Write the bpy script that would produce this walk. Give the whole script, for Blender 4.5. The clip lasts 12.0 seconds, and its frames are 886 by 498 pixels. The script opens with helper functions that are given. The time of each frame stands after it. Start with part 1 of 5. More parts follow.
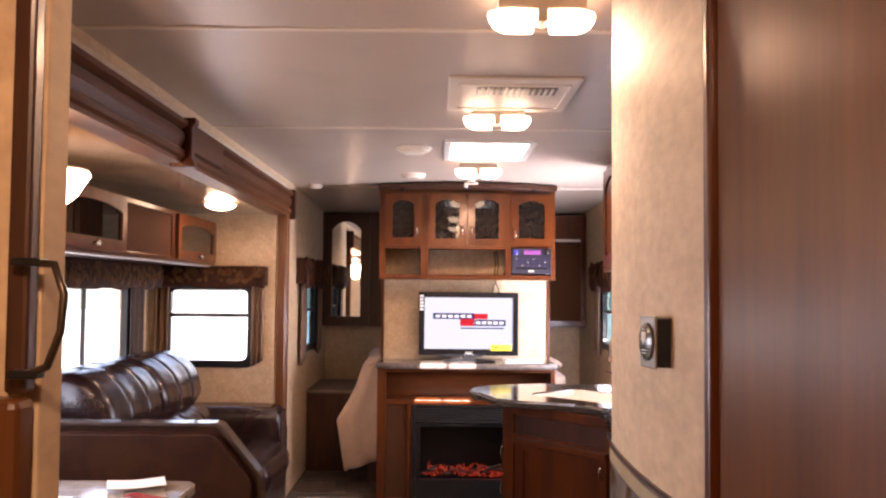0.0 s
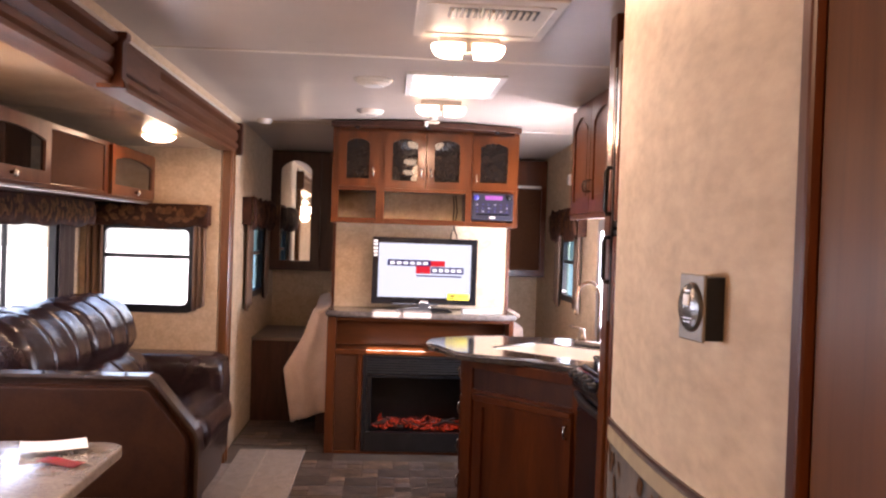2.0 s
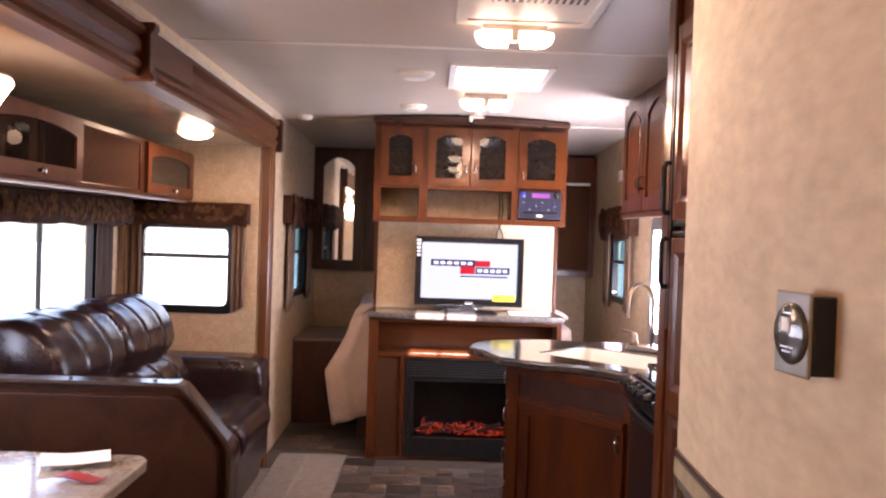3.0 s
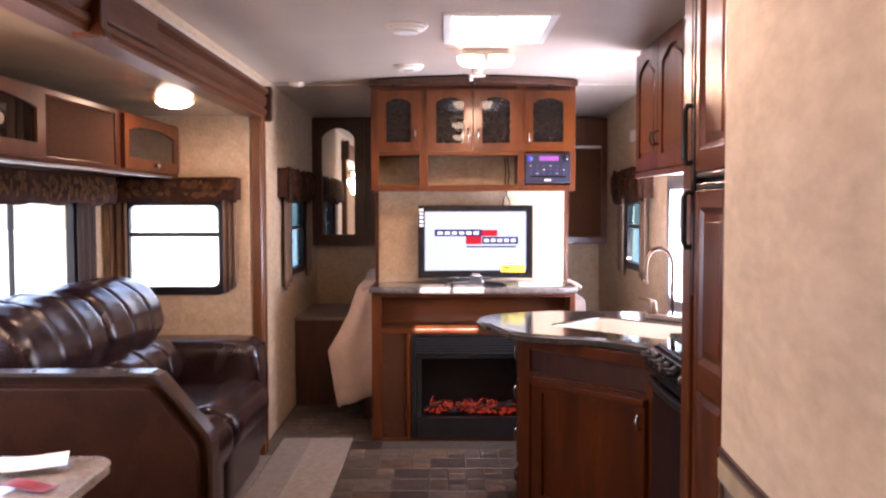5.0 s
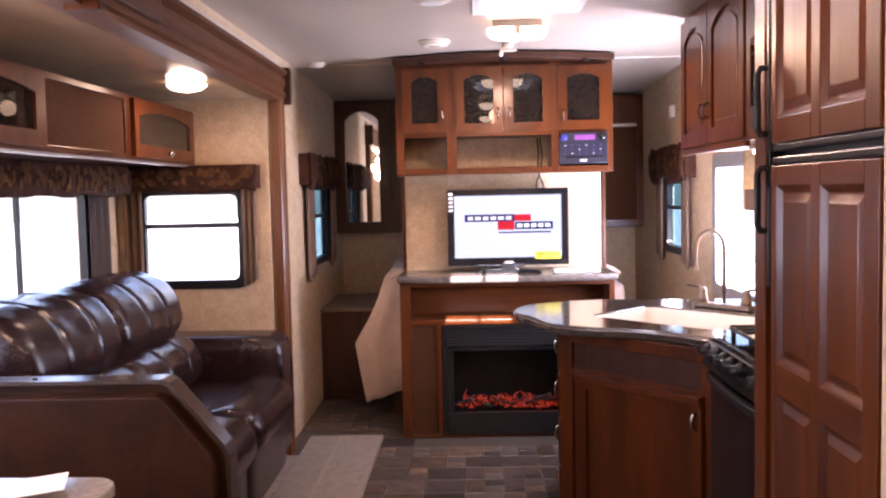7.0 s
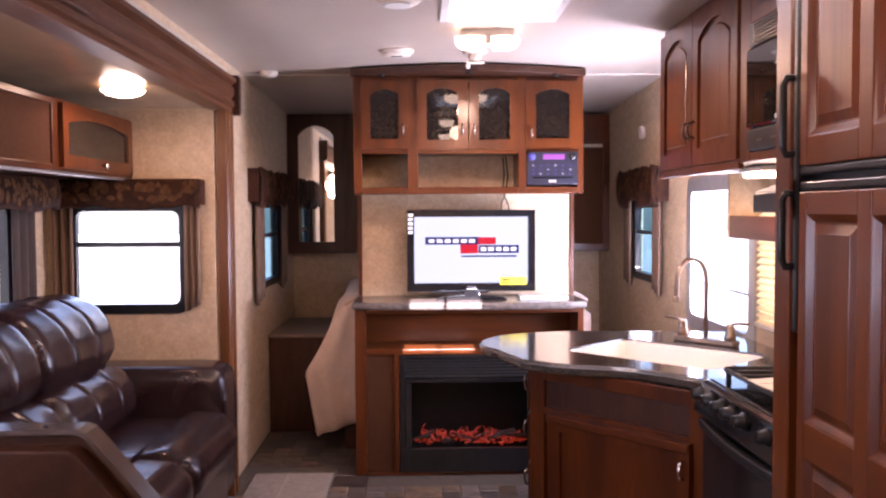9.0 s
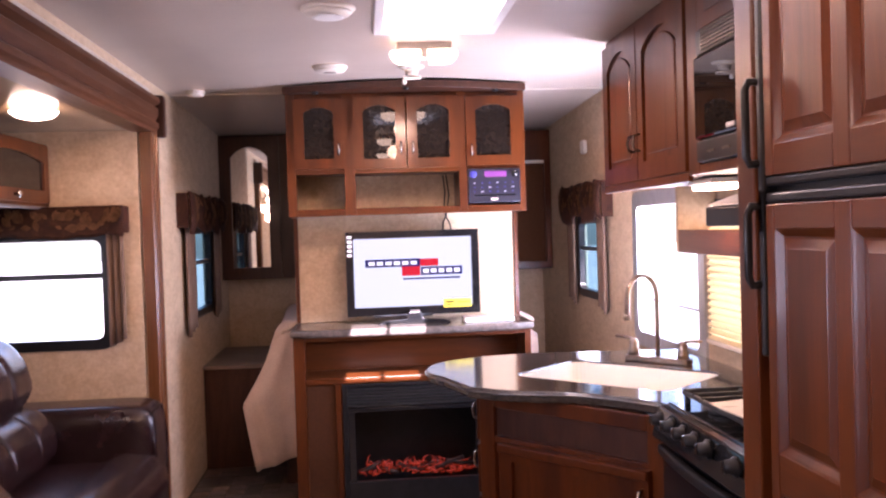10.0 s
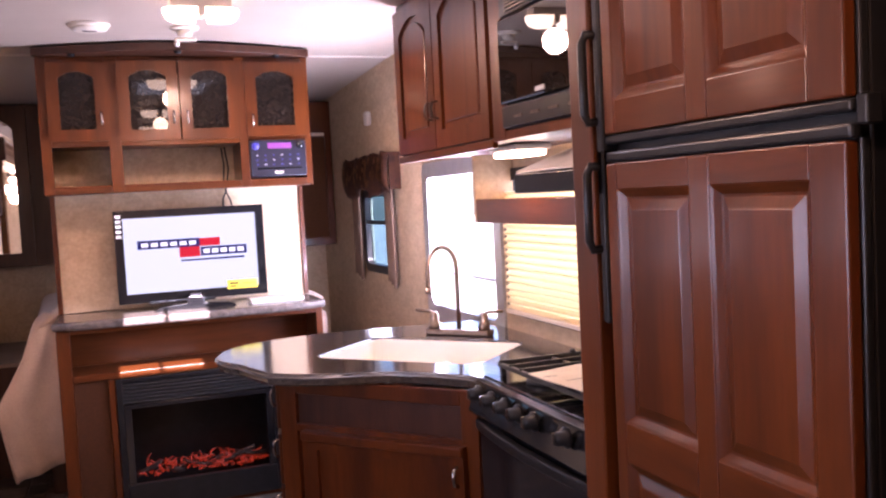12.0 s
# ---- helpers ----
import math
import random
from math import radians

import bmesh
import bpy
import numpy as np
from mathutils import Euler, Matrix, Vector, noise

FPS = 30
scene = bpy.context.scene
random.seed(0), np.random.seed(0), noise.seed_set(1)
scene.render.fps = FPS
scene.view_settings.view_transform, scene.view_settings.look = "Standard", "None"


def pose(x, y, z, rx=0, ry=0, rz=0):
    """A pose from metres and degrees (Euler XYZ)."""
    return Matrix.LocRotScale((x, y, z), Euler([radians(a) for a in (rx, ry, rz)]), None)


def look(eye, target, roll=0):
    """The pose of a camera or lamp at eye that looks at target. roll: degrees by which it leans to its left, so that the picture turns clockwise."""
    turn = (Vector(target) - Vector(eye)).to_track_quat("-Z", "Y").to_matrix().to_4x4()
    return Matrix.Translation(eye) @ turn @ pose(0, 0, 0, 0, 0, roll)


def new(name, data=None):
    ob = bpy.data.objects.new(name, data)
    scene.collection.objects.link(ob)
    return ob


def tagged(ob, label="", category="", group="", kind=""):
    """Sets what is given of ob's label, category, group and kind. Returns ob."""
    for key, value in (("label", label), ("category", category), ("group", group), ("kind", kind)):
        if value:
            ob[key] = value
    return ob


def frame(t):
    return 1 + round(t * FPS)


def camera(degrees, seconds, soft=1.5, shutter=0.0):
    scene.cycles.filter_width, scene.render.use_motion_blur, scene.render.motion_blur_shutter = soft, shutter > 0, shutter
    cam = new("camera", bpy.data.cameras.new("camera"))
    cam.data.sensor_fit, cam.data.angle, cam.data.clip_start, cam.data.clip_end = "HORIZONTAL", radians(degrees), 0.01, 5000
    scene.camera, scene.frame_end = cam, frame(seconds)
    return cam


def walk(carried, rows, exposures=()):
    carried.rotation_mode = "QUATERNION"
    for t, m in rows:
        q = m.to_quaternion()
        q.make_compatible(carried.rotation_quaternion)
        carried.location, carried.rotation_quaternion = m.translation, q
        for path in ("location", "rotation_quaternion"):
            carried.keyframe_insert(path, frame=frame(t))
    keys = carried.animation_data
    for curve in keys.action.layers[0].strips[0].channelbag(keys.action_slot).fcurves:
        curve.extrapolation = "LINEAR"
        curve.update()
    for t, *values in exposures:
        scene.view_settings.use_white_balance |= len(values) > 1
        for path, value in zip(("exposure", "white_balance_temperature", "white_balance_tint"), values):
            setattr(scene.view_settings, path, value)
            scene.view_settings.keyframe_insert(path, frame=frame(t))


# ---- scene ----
cam = camera(53.0, 12.0, soft=2.3)
PATH = [
    (0, (-0.189, -0.043, 1.342), (-0.176, 1.955, 1.433), 0.5),
    (0.5, (-0.195, 0.038, 1.346), (-0.126, 2.036, 1.403), 0.6),
    (1, (-0.21, 0.119, 1.328), (-0.089, 2.115, 1.347), 0.8),
    (1.5, (-0.225, 0.191, 1.338), (-0.079, 2.186, 1.321), 1.3),
    (2, (-0.227, 0.263, 1.339), (-0.098, 2.259, 1.311), 1.9),
    (2.5, (-0.214, 0.347, 1.341), (-0.133, 2.345, 1.31), 2.1),
    (3, (-0.209, 0.442, 1.349), (-0.184, 2.441, 1.312), 1.9),
    (3.2, (-0.199, 0.477, 1.348), (-0.198, 2.476, 1.308), 1.4),
    (5, (-0.157, 0.729, 1.32), (-0.16, 2.727, 1.224), -0.1),
    (5.5, (-0.176, 0.791, 1.31), (-0.19, 2.788, 1.199), -0.3),
    (6, (-0.207, 0.841, 1.325), (-0.24, 2.837, 1.202), -0.5),
    (6.5, (-0.186, 0.908, 1.319), (-0.243, 2.903, 1.189), -1.3),
    (8.3, (-0.196, 1.193, 1.326), (-0.268, 3.188, 1.205), -1.0),
    (8.5, (-0.206, 1.223, 1.33), (-0.248, 3.219, 1.215), -0.6),
    (9, (-0.231, 1.287, 1.328), (-0.183, 3.284, 1.239), -0.3),
    (9.5, (-0.232, 1.362, 1.33), (-0.114, 3.357, 1.265), -1.0),
    (10, (-0.222, 1.445, 1.334), (-0.042, 3.436, 1.286), -1.8),
    (10.5, (-0.214, 1.524, 1.34), (0.045, 3.507, 1.29), -2.7),
    (11, (-0.216, 1.589, 1.333), (0.162, 3.551, 1.26), -3.1),
    (11.5, (-0.258, 1.613, 1.327), (0.283, 3.536, 1.22), -3.3),
    (12, (-0.283, 1.63, 1.32), (0.398, 3.507, 1.2), -3.0),
]
walk(cam, [(t, look(eye, target, roll)) for t, eye, target, roll in PATH],
     exposures=[(0.0, 3.38, 6600, 32), (3.0, 3.42, 6200, 31), (5.5, 3.45, 6000, 32), (8.5, 3.42, 5950, 38), (10.5, 3.38, 5900, 43), (12.0, 3.36, 5900, 45)])

# ---- world, sun, lamps ----
world = bpy.data.worlds.new("world")
scene.world = world
world.use_nodes = True
wn = world.node_tree
sky = wn.nodes.new("ShaderNodeTexSky")
sky.sky_type = "NISHITA"
sky.sun_disc = False
SUN_EL, SUN_AZ = radians(42.6), radians(172.6)   # azimuth from +y towards +x
sky.sun_elevation, sky.sun_rotation = SUN_EL, SUN_AZ
wn.links.new(sky.outputs[0], wn.nodes["Background"].inputs[0])
wn.nodes["Background"].inputs[1].default_value = 0.05
sun = new("sun", bpy.data.lights.new("sun", "SUN"))
sun.data.energy, sun.data.angle, sun.data.color = 5.0, radians(0.5), (1, 0.95, 0.86)
sd = Vector((math.sin(SUN_AZ) * math.cos(SUN_EL), math.cos(SUN_AZ) * math.cos(SUN_EL), math.sin(SUN_EL)))
sun.matrix_world = look(sd * 30, (0, 0, 0))


# ---- materials ----
def mat(name, base, rough=0.5, metal=0.0, var=None, scale=8.0, stretch=(1, 1, 1), fine=0.0, fine_scale=60.0,
        bump=0.0, bump_scale=80.0, coat=0.0, spec=0.5, emit=None, strength=0.0, rnd=0.0, sheen=0.0, rough_var=0.0):
    """Principled material: base colour varied to 'var' by stretched noise, fine grain, relief and gloss."""
    m = bpy.data.materials.new(name)
    m.use_nodes = True
    t = m.node_tree
    b = t.nodes["Principled BSDF"]
    b.inputs["Roughness"].default_value, b.inputs["Metallic"].default_value = rough, metal
    b.inputs["Specular IOR Level"].default_value = spec
    b.inputs["Coat Weight"].default_value = coat
    b.inputs["Coat Roughness"].default_value = 0.12
    b.inputs["Sheen Weight"].default_value = sheen
    b.inputs["Base Color"].default_value = (*base, 1)
    tc = t.nodes.new("ShaderNodeTexCoord")
    mp = t.nodes.new("ShaderNodeMapping")
    mp.inputs["Scale"].default_value = stretch
    t.links.new(tc.outputs["Object"], mp.inputs["Vector"])
    col = None
    if var:
        n = t.nodes.new("ShaderNodeTexNoise")
        n.inputs["Scale"].default_value, n.inputs["Detail"].default_value, n.inputs["Distortion"].default_value = scale, 6, 0.6
        t.links.new(mp.outputs[0], n.inputs["Vector"])
        r = t.nodes.new("ShaderNodeValToRGB")
        r.color_ramp.elements[0].position, r.color_ramp.elements[1].position = 0.34, 0.68
        r.color_ramp.elements[0].color, r.color_ramp.elements[1].color = (*base, 1), (*var, 1)
        t.links.new(n.outputs["Fac"], r.inputs["Fac"])
        col = r.outputs["Color"]
        if rough_var:
            rm = t.nodes.new("ShaderNodeMapRange")
            rm.inputs["To Min"].default_value, rm.inputs["To Max"].default_value = rough - rough_var, rough + rough_var
            t.links.new(n.outputs["Fac"], rm.inputs["Value"])
            t.links.new(rm.outputs[0], b.inputs["Roughness"])
    if fine and col:
        n2 = t.nodes.new("ShaderNodeTexNoise")
        n2.inputs["Scale"].default_value, n2.inputs["Detail"].default_value = fine_scale, 4
        t.links.new(mp.outputs[0], n2.inputs["Vector"])
        mx = t.nodes.new("ShaderNodeMix")
        mx.data_type, mx.blend_type = "RGBA", "OVERLAY"
        mx.inputs["Factor"].default_value = fine
        t.links.new(col, mx.inputs["A"])
        t.links.new(n2.outputs["Fac"], mx.inputs["B"])
        col = mx.outputs["Result"]
    if rnd and col:
        oi = t.nodes.new("ShaderNodeObjectInfo")
        mr = t.nodes.new("ShaderNodeMapRange")
        mr.inputs["To Min"].default_value, mr.inputs["To Max"].default_value = 1 - rnd, 1 + rnd
        t.links.new(oi.outputs["Random"], mr.inputs["Value"])
        hs = t.nodes.new("ShaderNodeHueSaturation")
        t.links.new(mr.outputs[0], hs.inputs["Value"])
        t.links.new(col, hs.inputs["Color"])
        col = hs.outputs["Color"]
    if col:
        t.links.new(col, b.inputs["Base Color"])
    if bump:
        n3 = t.nodes.new("ShaderNodeTexNoise")
        n3.inputs["Scale"].default_value, n3.inputs["Detail"].default_value = bump_scale, 5
        t.links.new(mp.outputs[0], n3.inputs["Vector"])
        bp = t.nodes.new("ShaderNodeBump")
        bp.inputs["Strength"].default_value, bp.inputs["Distance"].default_value = bump, 0.004
        t.links.new(n3.outputs["Fac"], bp.inputs["Height"])
        t.links.new(bp.outputs[0], b.inputs["Normal"])
    if emit:
        b.inputs["Emission Color"].default_value = (*emit, 1)
        b.inputs["Emission Strength"].default_value = strength
    return m


CHERRY = mat("cherry_wood", (0.098, 0.0246, 0.0046), 0.33, var=(0.047, 0.0108, 0.0022), scale=2.0, stretch=(5, 5, 0.6), fine=0.26, fine_scale=22, bump=0.025, bump_scale=60, coat=0.16, rough_var=0.08, spec=0.22)
CHERRY_H = mat("cherry_wood_level", (0.098, 0.0246, 0.0046), 0.33, var=(0.047, 0.0108, 0.0022), scale=2.0, stretch=(0.6, 5, 5), fine=0.26, fine_scale=22, bump=0.025, bump_scale=60, coat=0.16, rough_var=0.08, spec=0.22)
CHERRY_Y = mat("cherry_wood_along", (0.098, 0.0246, 0.0046), 0.33, var=(0.047, 0.0108, 0.0022), scale=2.0, stretch=(5, 0.6, 5), fine=0.26, fine_scale=22, bump=0.025, bump_scale=60, coat=0.16, rough_var=0.08, spec=0.22)
WALNUT = mat("dark_wood", (0.058, 0.022, 0.0115), 0.38, var=(0.032, 0.0115, 0.0062), scale=5, stretch=(5, 5, 0.7), fine=0.3, fine_scale=40, bump=0.05, coat=0.05, spec=0.3)
MIDWOOD = mat("beam_wood", (0.125, 0.050, 0.024), 0.36, var=(0.078, 0.029, 0.013), scale=5, stretch=(6, 0.5, 6), fine=0.3, fine_scale=40, bump=0.05, coat=0.0, spec=0.14)
DOORWOOD = mat("door_veneer", (0.145, 0.054, 0.0155), 0.30, var=(0.092, 0.033, 0.0095), scale=2.2, stretch=(5, 5, 0.35), fine=0.2, fine_scale=24, bump=0.02, spec=0.19)
WALLP = mat("beige_wallpaper", (0.585, 0.445, 0.292), 0.55, var=(0.485, 0.36, 0.230), scale=21, stretch=(1, 0.42, 1), fine=0.26, fine_scale=60, bump=0.04, bump_scale=90, spec=0.18)
CEIL = mat("ceiling_vinyl", (0.45, 0.366, 0.295), 0.33, var=(0.41, 0.333, 0.268), scale=3, fine=0.12, fine_scale=160, bump=0.06, bump_scale=220)
# glossier, tanner copy of the ceiling vinyl: warm reflections put into its colour
SLIDECEIL = mat("slide_ceiling_gloss_warmed", (0.44, 0.315, 0.195), 0.15, var=(0.39, 0.275, 0.168), scale=3, fine=0.12, fine_scale=160, bump=0.03, bump_scale=200)
NAVYP = mat("navy_plastic", (0.012, 0.012, 0.020), 0.28, var=(0.016, 0.016, 0.026), scale=20)
WHITE = mat("white_plastic", (0.75, 0.72, 0.66), 0.4, var=(0.68, 0.65, 0.6), scale=6)
CREAM = mat("cream_plastic", (0.68, 0.60, 0.50), 0.45, var=(0.62, 0.54, 0.44), scale=6)
SINKW = mat("sink_acrylic", (0.86, 0.83, 0.76), 0.25, var=(0.80, 0.77, 0.70), scale=5, coat=0.3)
BLACK = mat("black_plastic", (0.009, 0.009, 0.0095), 0.3, var=(0.014, 0.014, 0.0145), scale=20, spec=0.22)
BLACKGLOSS = mat("black_gloss", (0.008, 0.008, 0.009), 0.08, var=(0.012, 0.012, 0.013), scale=9)
BLACKIRON = mat("cast_iron", (0.02, 0.019, 0.018), 0.55, var=(0.035, 0.033, 0.03), scale=40, bump=0.2)
LEATHER = mat("brown_leather", (0.026, 0.012, 0.0135), 0.24, var=(0.016, 0.0075, 0.0085), scale=9, fine=0.3, fine_scale=90, bump=0.22, bump_scale=130, coat=0.1, rough_var=0.05)
VINYLB = mat("brown_vinyl", (0.038, 0.0148, 0.0070), 0.42, var=(0.024, 0.0098, 0.0058), scale=7, fine=0.25, fine_scale=90, bump=0.15, bump_scale=140, spec=0.1)
STITCH = mat("pale_stitching", (0.30, 0.22, 0.16), 0.7)
CHROME = mat("brushed_nickel", (0.62, 0.58, 0.53), 0.22, metal=1.0, var=(0.5, 0.47, 0.43), scale=30)
NICKEL = mat("warm_satin_nickel", (0.36, 0.27, 0.21), 0.28, metal=1.0, var=(0.28, 0.21, 0.165), scale=30)
LOUVRE = mat("grey_louvre", (0.045, 0.044, 0.044), 0.3, var=(0.03, 0.03, 0.03), scale=25)
BRONZE = mat("dark_bronze", (0.10, 0.075, 0.055), 0.35, metal=0.8, var=(0.06, 0.045, 0.035), scale=30)
QUILT = mat("pale_quilt", (0.62, 0.47, 0.37), 0.85, var=(0.54, 0.40, 0.31), scale=7, fine=0.2, fine_scale=120, bump=0.2, bump_scale=60, sheen=0.3)
CARPET = mat("carpet", (0.28, 0.225, 0.175), 0.95, var=(0.19, 0.15, 0.118), scale=26, fine=0.5, fine_scale=240, bump=0.8, bump_scale=320, sheen=0.2)
CARPETLINE = mat("carpet_band", (0.38, 0.32, 0.26), 0.95, var=(0.31, 0.26, 0.21), scale=40, bump=0.6, bump_scale=320)
GROUT = mat("floor_joint", (0.10, 0.083, 0.065), 0.6, var=(0.07, 0.058, 0.046), scale=20)
TILE = mat("slate_vinyl", (0.125, 0.098, 0.082), 0.36, var=(0.036, 0.031, 0.030), scale=13, fine=0.6, fine_scale=30, bump=0.12, bump_scale=70, rnd=0.62)
TILE2 = mat("rust_slate_vinyl", (0.20, 0.135, 0.088), 0.36, var=(0.048, 0.034, 0.026), scale=13, fine=0.6, fine_scale=36, bump=0.12, bump_scale=70, rnd=0.5)
GRANITE = mat("dark_laminate", (0.032, 0.027, 0.024), 0.12, var=(0.075, 0.062, 0.05), scale=55, fine=0.5, fine_scale=240, coat=0.5)
GREYTOP = mat("grey_laminate", (0.145, 0.12, 0.105), 0.2, var=(0.075, 0.062, 0.055), scale=40, fine=0.5, fine_scale=200, coat=0.3)
TABLETOP = mat("marbled_tabletop", (0.39, 0.345, 0.30), 0.08, var=(0.29, 0.255, 0.22), scale=14, fine=0.4, fine_scale=90, coat=1.0)
# worktop colour lightened to paint the glint along its edge
EDGEHIGHLIGHT = mat("counter_edge_highlight", (0.10, 0.085, 0.072), 0.14, var=(0.06, 0.05, 0.042), scale=55, coat=0.6)
ALU = mat("aluminium", (0.55, 0.55, 0.56), 0.35, metal=0.9, var=(0.48, 0.48, 0.49), scale=20)
BLIND = mat("blind_fabric", (0.80, 0.69, 0.47), 0.7, var=(0.74, 0.62, 0.41), scale=6)
FABRIC = mat("leaf_brocade", (0.060, 0.022, 0.011), 0.7, var=(0.022, 0.009, 0.006), scale=22, fine=0.4, fine_scale=60, bump=0.4, bump_scale=40, spec=0.1)
LEAFTAN = mat("leaf_motif", (0.20, 0.098, 0.042), 0.8, var=(0.085, 0.040, 0.018), scale=30, bump=0.3, spec=0.1)
CURTAIN = mat("curtain_cloth", (0.20, 0.125, 0.080), 0.85, var=(0.14, 0.085, 0.055), scale=14, stretch=(4, 4, 0.5), bump=0.3)
DARKCURT = mat("dark_curtain", (0.055, 0.036, 0.028), 0.85, var=(0.035, 0.022, 0.017), scale=14, stretch=(4, 4, 0.5), bump=0.3)
BORDER = mat("border_ground", (0.12, 0.082, 0.048), 0.6, var=(0.06, 0.042, 0.028), scale=18, fine=0.3, fine_scale=60)
GOLDLINE = mat("border_band", (0.36, 0.27, 0.14), 0.5, var=(0.28, 0.20, 0.10), scale=20)
SMOKED = mat("smoked_cane_glass", (0.009, 0.0065, 0.005), 0.012, var=(0.016, 0.011, 0.008), scale=60, spec=0.34)
SPEAKER = mat("speaker_cloth", (0.074, 0.029, 0.0125), 0.85, var=(0.052, 0.020, 0.009), scale=90, bump=0.4, bump_scale=300, spec=0.08)
MIRROR = mat("mirror_glass", (0.88, 0.88, 0.87), 0.02, metal=1.0)
ASPHALT = mat("gravel_lot", (0.42, 0.40, 0.36), 0.9, var=(0.34, 0.32, 0.29), scale=3, fine=0.4, fine_scale=30)
LAMPGLASS = mat("frosted_lamp_glass", (0.9, 0.85, 0.75), 0.4, emit=(1.0, 0.74, 0.46), strength=1.82)
EMBER = mat("ember_glow", (0.035, 0.006, 0.003), 0.9, var=(0.015, 0.004, 0.002), scale=30)
et = EMBER.node_tree
en, er = et.nodes.new("ShaderNodeTexNoise"), et.nodes.new("ShaderNodeValToRGB")
en.inputs["Scale"].default_value, en.inputs["Detail"].default_value = 85, 4
er.color_ramp.elements[0].position, er.color_ramp.elements[1].position = 0.47, 0.66
er.color_ramp.elements[0].color, er.color_ramp.elements[1].color = (0.012, 0.001, 0.0, 1), (0.85, 0.055, 0.012, 1)
er.color_ramp.elements.new(0.80).color = (1.0, 0.36, 0.12, 1)
et.links.new(en.outputs["Fac"], er.inputs["Fac"])
et.links.new(er.outputs["Color"], et.nodes["Principled BSDF"].inputs["Emission Color"])
et.nodes["Principled BSDF"].inputs["Emission Strength"].default_value = 0.095
LOG = mat("charred_log", (0.014, 0.008, 0.006), 0.9, var=(0.03, 0.014, 0.009), scale=25, bump=0.5)
SCREEN_W = mat("screen_picture_pale", (0.02, 0.02, 0.02), 0.12, emit=(0.72, 0.80, 0.86), strength=0.112)
SCREEN_R = mat("screen_picture_red", (0.02, 0.0, 0.0), 0.12, emit=(0.85, 0.03, 0.05), strength=0.0864)
SCREEN_N = mat("screen_picture_navy", (0.0, 0.0, 0.02), 0.12, emit=(0.02, 0.035, 0.12), strength=0.08)
LETTER_W = mat("screen_letter_white", (0.1, 0.1, 0.1), 0.3, emit=(0.95, 0.95, 0.95), strength=0.102)
YELLOW = mat("yellow_sticker", (0.75, 0.60, 0.03), 0.5, emit=None)
BLUELIT = mat("blue_backlight", (0.02, 0.02, 0.1), 0.3, emit=(0.18, 0.16, 1.0), strength=0.045)
PINKLIT = mat("pink_display", (0.1, 0.02, 0.08), 0.3, emit=(0.50, 0.16, 0.70), strength=0.059)
REDP = mat("red_print", (0.30, 0.025, 0.025), 0.3, var=(0.22, 0.02, 0.02), scale=30)
PAPER = mat("paper", (0.8, 0.78, 0.72), 0.5, var=(0.74, 0.72, 0.66), scale=10)
# paper on the stove; also the painted highlight on the hood's top
STOVE_WHITE = mat("stove_paper_and_hood_highlight", (0.62, 0.55, 0.45), 0.5, var=(0.55, 0.48, 0.39), scale=12)


def glass_mat(name, tint=(1, 1, 1), rough=0.0, mix=0.9):
    m = bpy.data.materials.new(name)
    m.use_nodes = True
    t = m.node_tree
    t.nodes.remove(t.nodes["Principled BSDF"])
    out = t.nodes["Material Output"]
    tr, gl, mx = t.nodes.new("ShaderNodeBsdfTransparent"), t.nodes.new("ShaderNodeBsdfGlossy"), t.nodes.new("ShaderNodeMixShader")
    tr.inputs[0].default_value, gl.inputs["Roughness"].default_value = (*tint, 1), rough
    mx.inputs[0].default_value = 1 - mix
    t.links.new(tr.outputs[0], mx.inputs[1])
    t.links.new(gl.outputs[0], mx.inputs[2])
    t.links.new(mx.outputs[0], out.inputs[0])
    return m


TINTED = glass_mat("tinted_window_glass", (0.30, 0.42, 0.47), 0.0, 0.95)
GLASS = glass_mat("window_glass", (0.93, 0.95, 0.95), 0.0, 0.94)


# ---- mesh helpers ----
def box(x0, x1, y0, y1, z0, z1, bev=0.0, seg=2, bm=None):
    """A box between two corners, with rounded edges; added to bm where one is given."""
    made = bmesh.new()
    bmesh.ops.create_cube(made, size=1.0)
    for v in made.verts:
        v.co = Vector((x0 + (v.co.x + 0.5) * (x1 - x0), y0 + (v.co.y + 0.5) * (y1 - y0), z0 + (v.co.z + 0.5) * (z1 - z0)))
    if bev > 0:
        b = min(bev, 0.49 * min(abs(x1 - x0), abs(y1 - y0), abs(z1 - z0)))
        bmesh.ops.bevel(made, geom=made.edges[:], offset=b, segments=seg, profile=0.5, affect="EDGES")
    return merge(bm, made)


def merge(bm, extra):
    if bm is None:
        return extra
    me = bpy.data.meshes.new("tmp")
    extra.to_mesh(me)
    extra.free()
    bm.from_mesh(me)
    bpy.data.meshes.remove(me)
    return bm


def boxes(rows, bev=0.0):
    bm = bmesh.new()
    for r in rows:
        box(*r, bev=bev, bm=bm)
    return bm


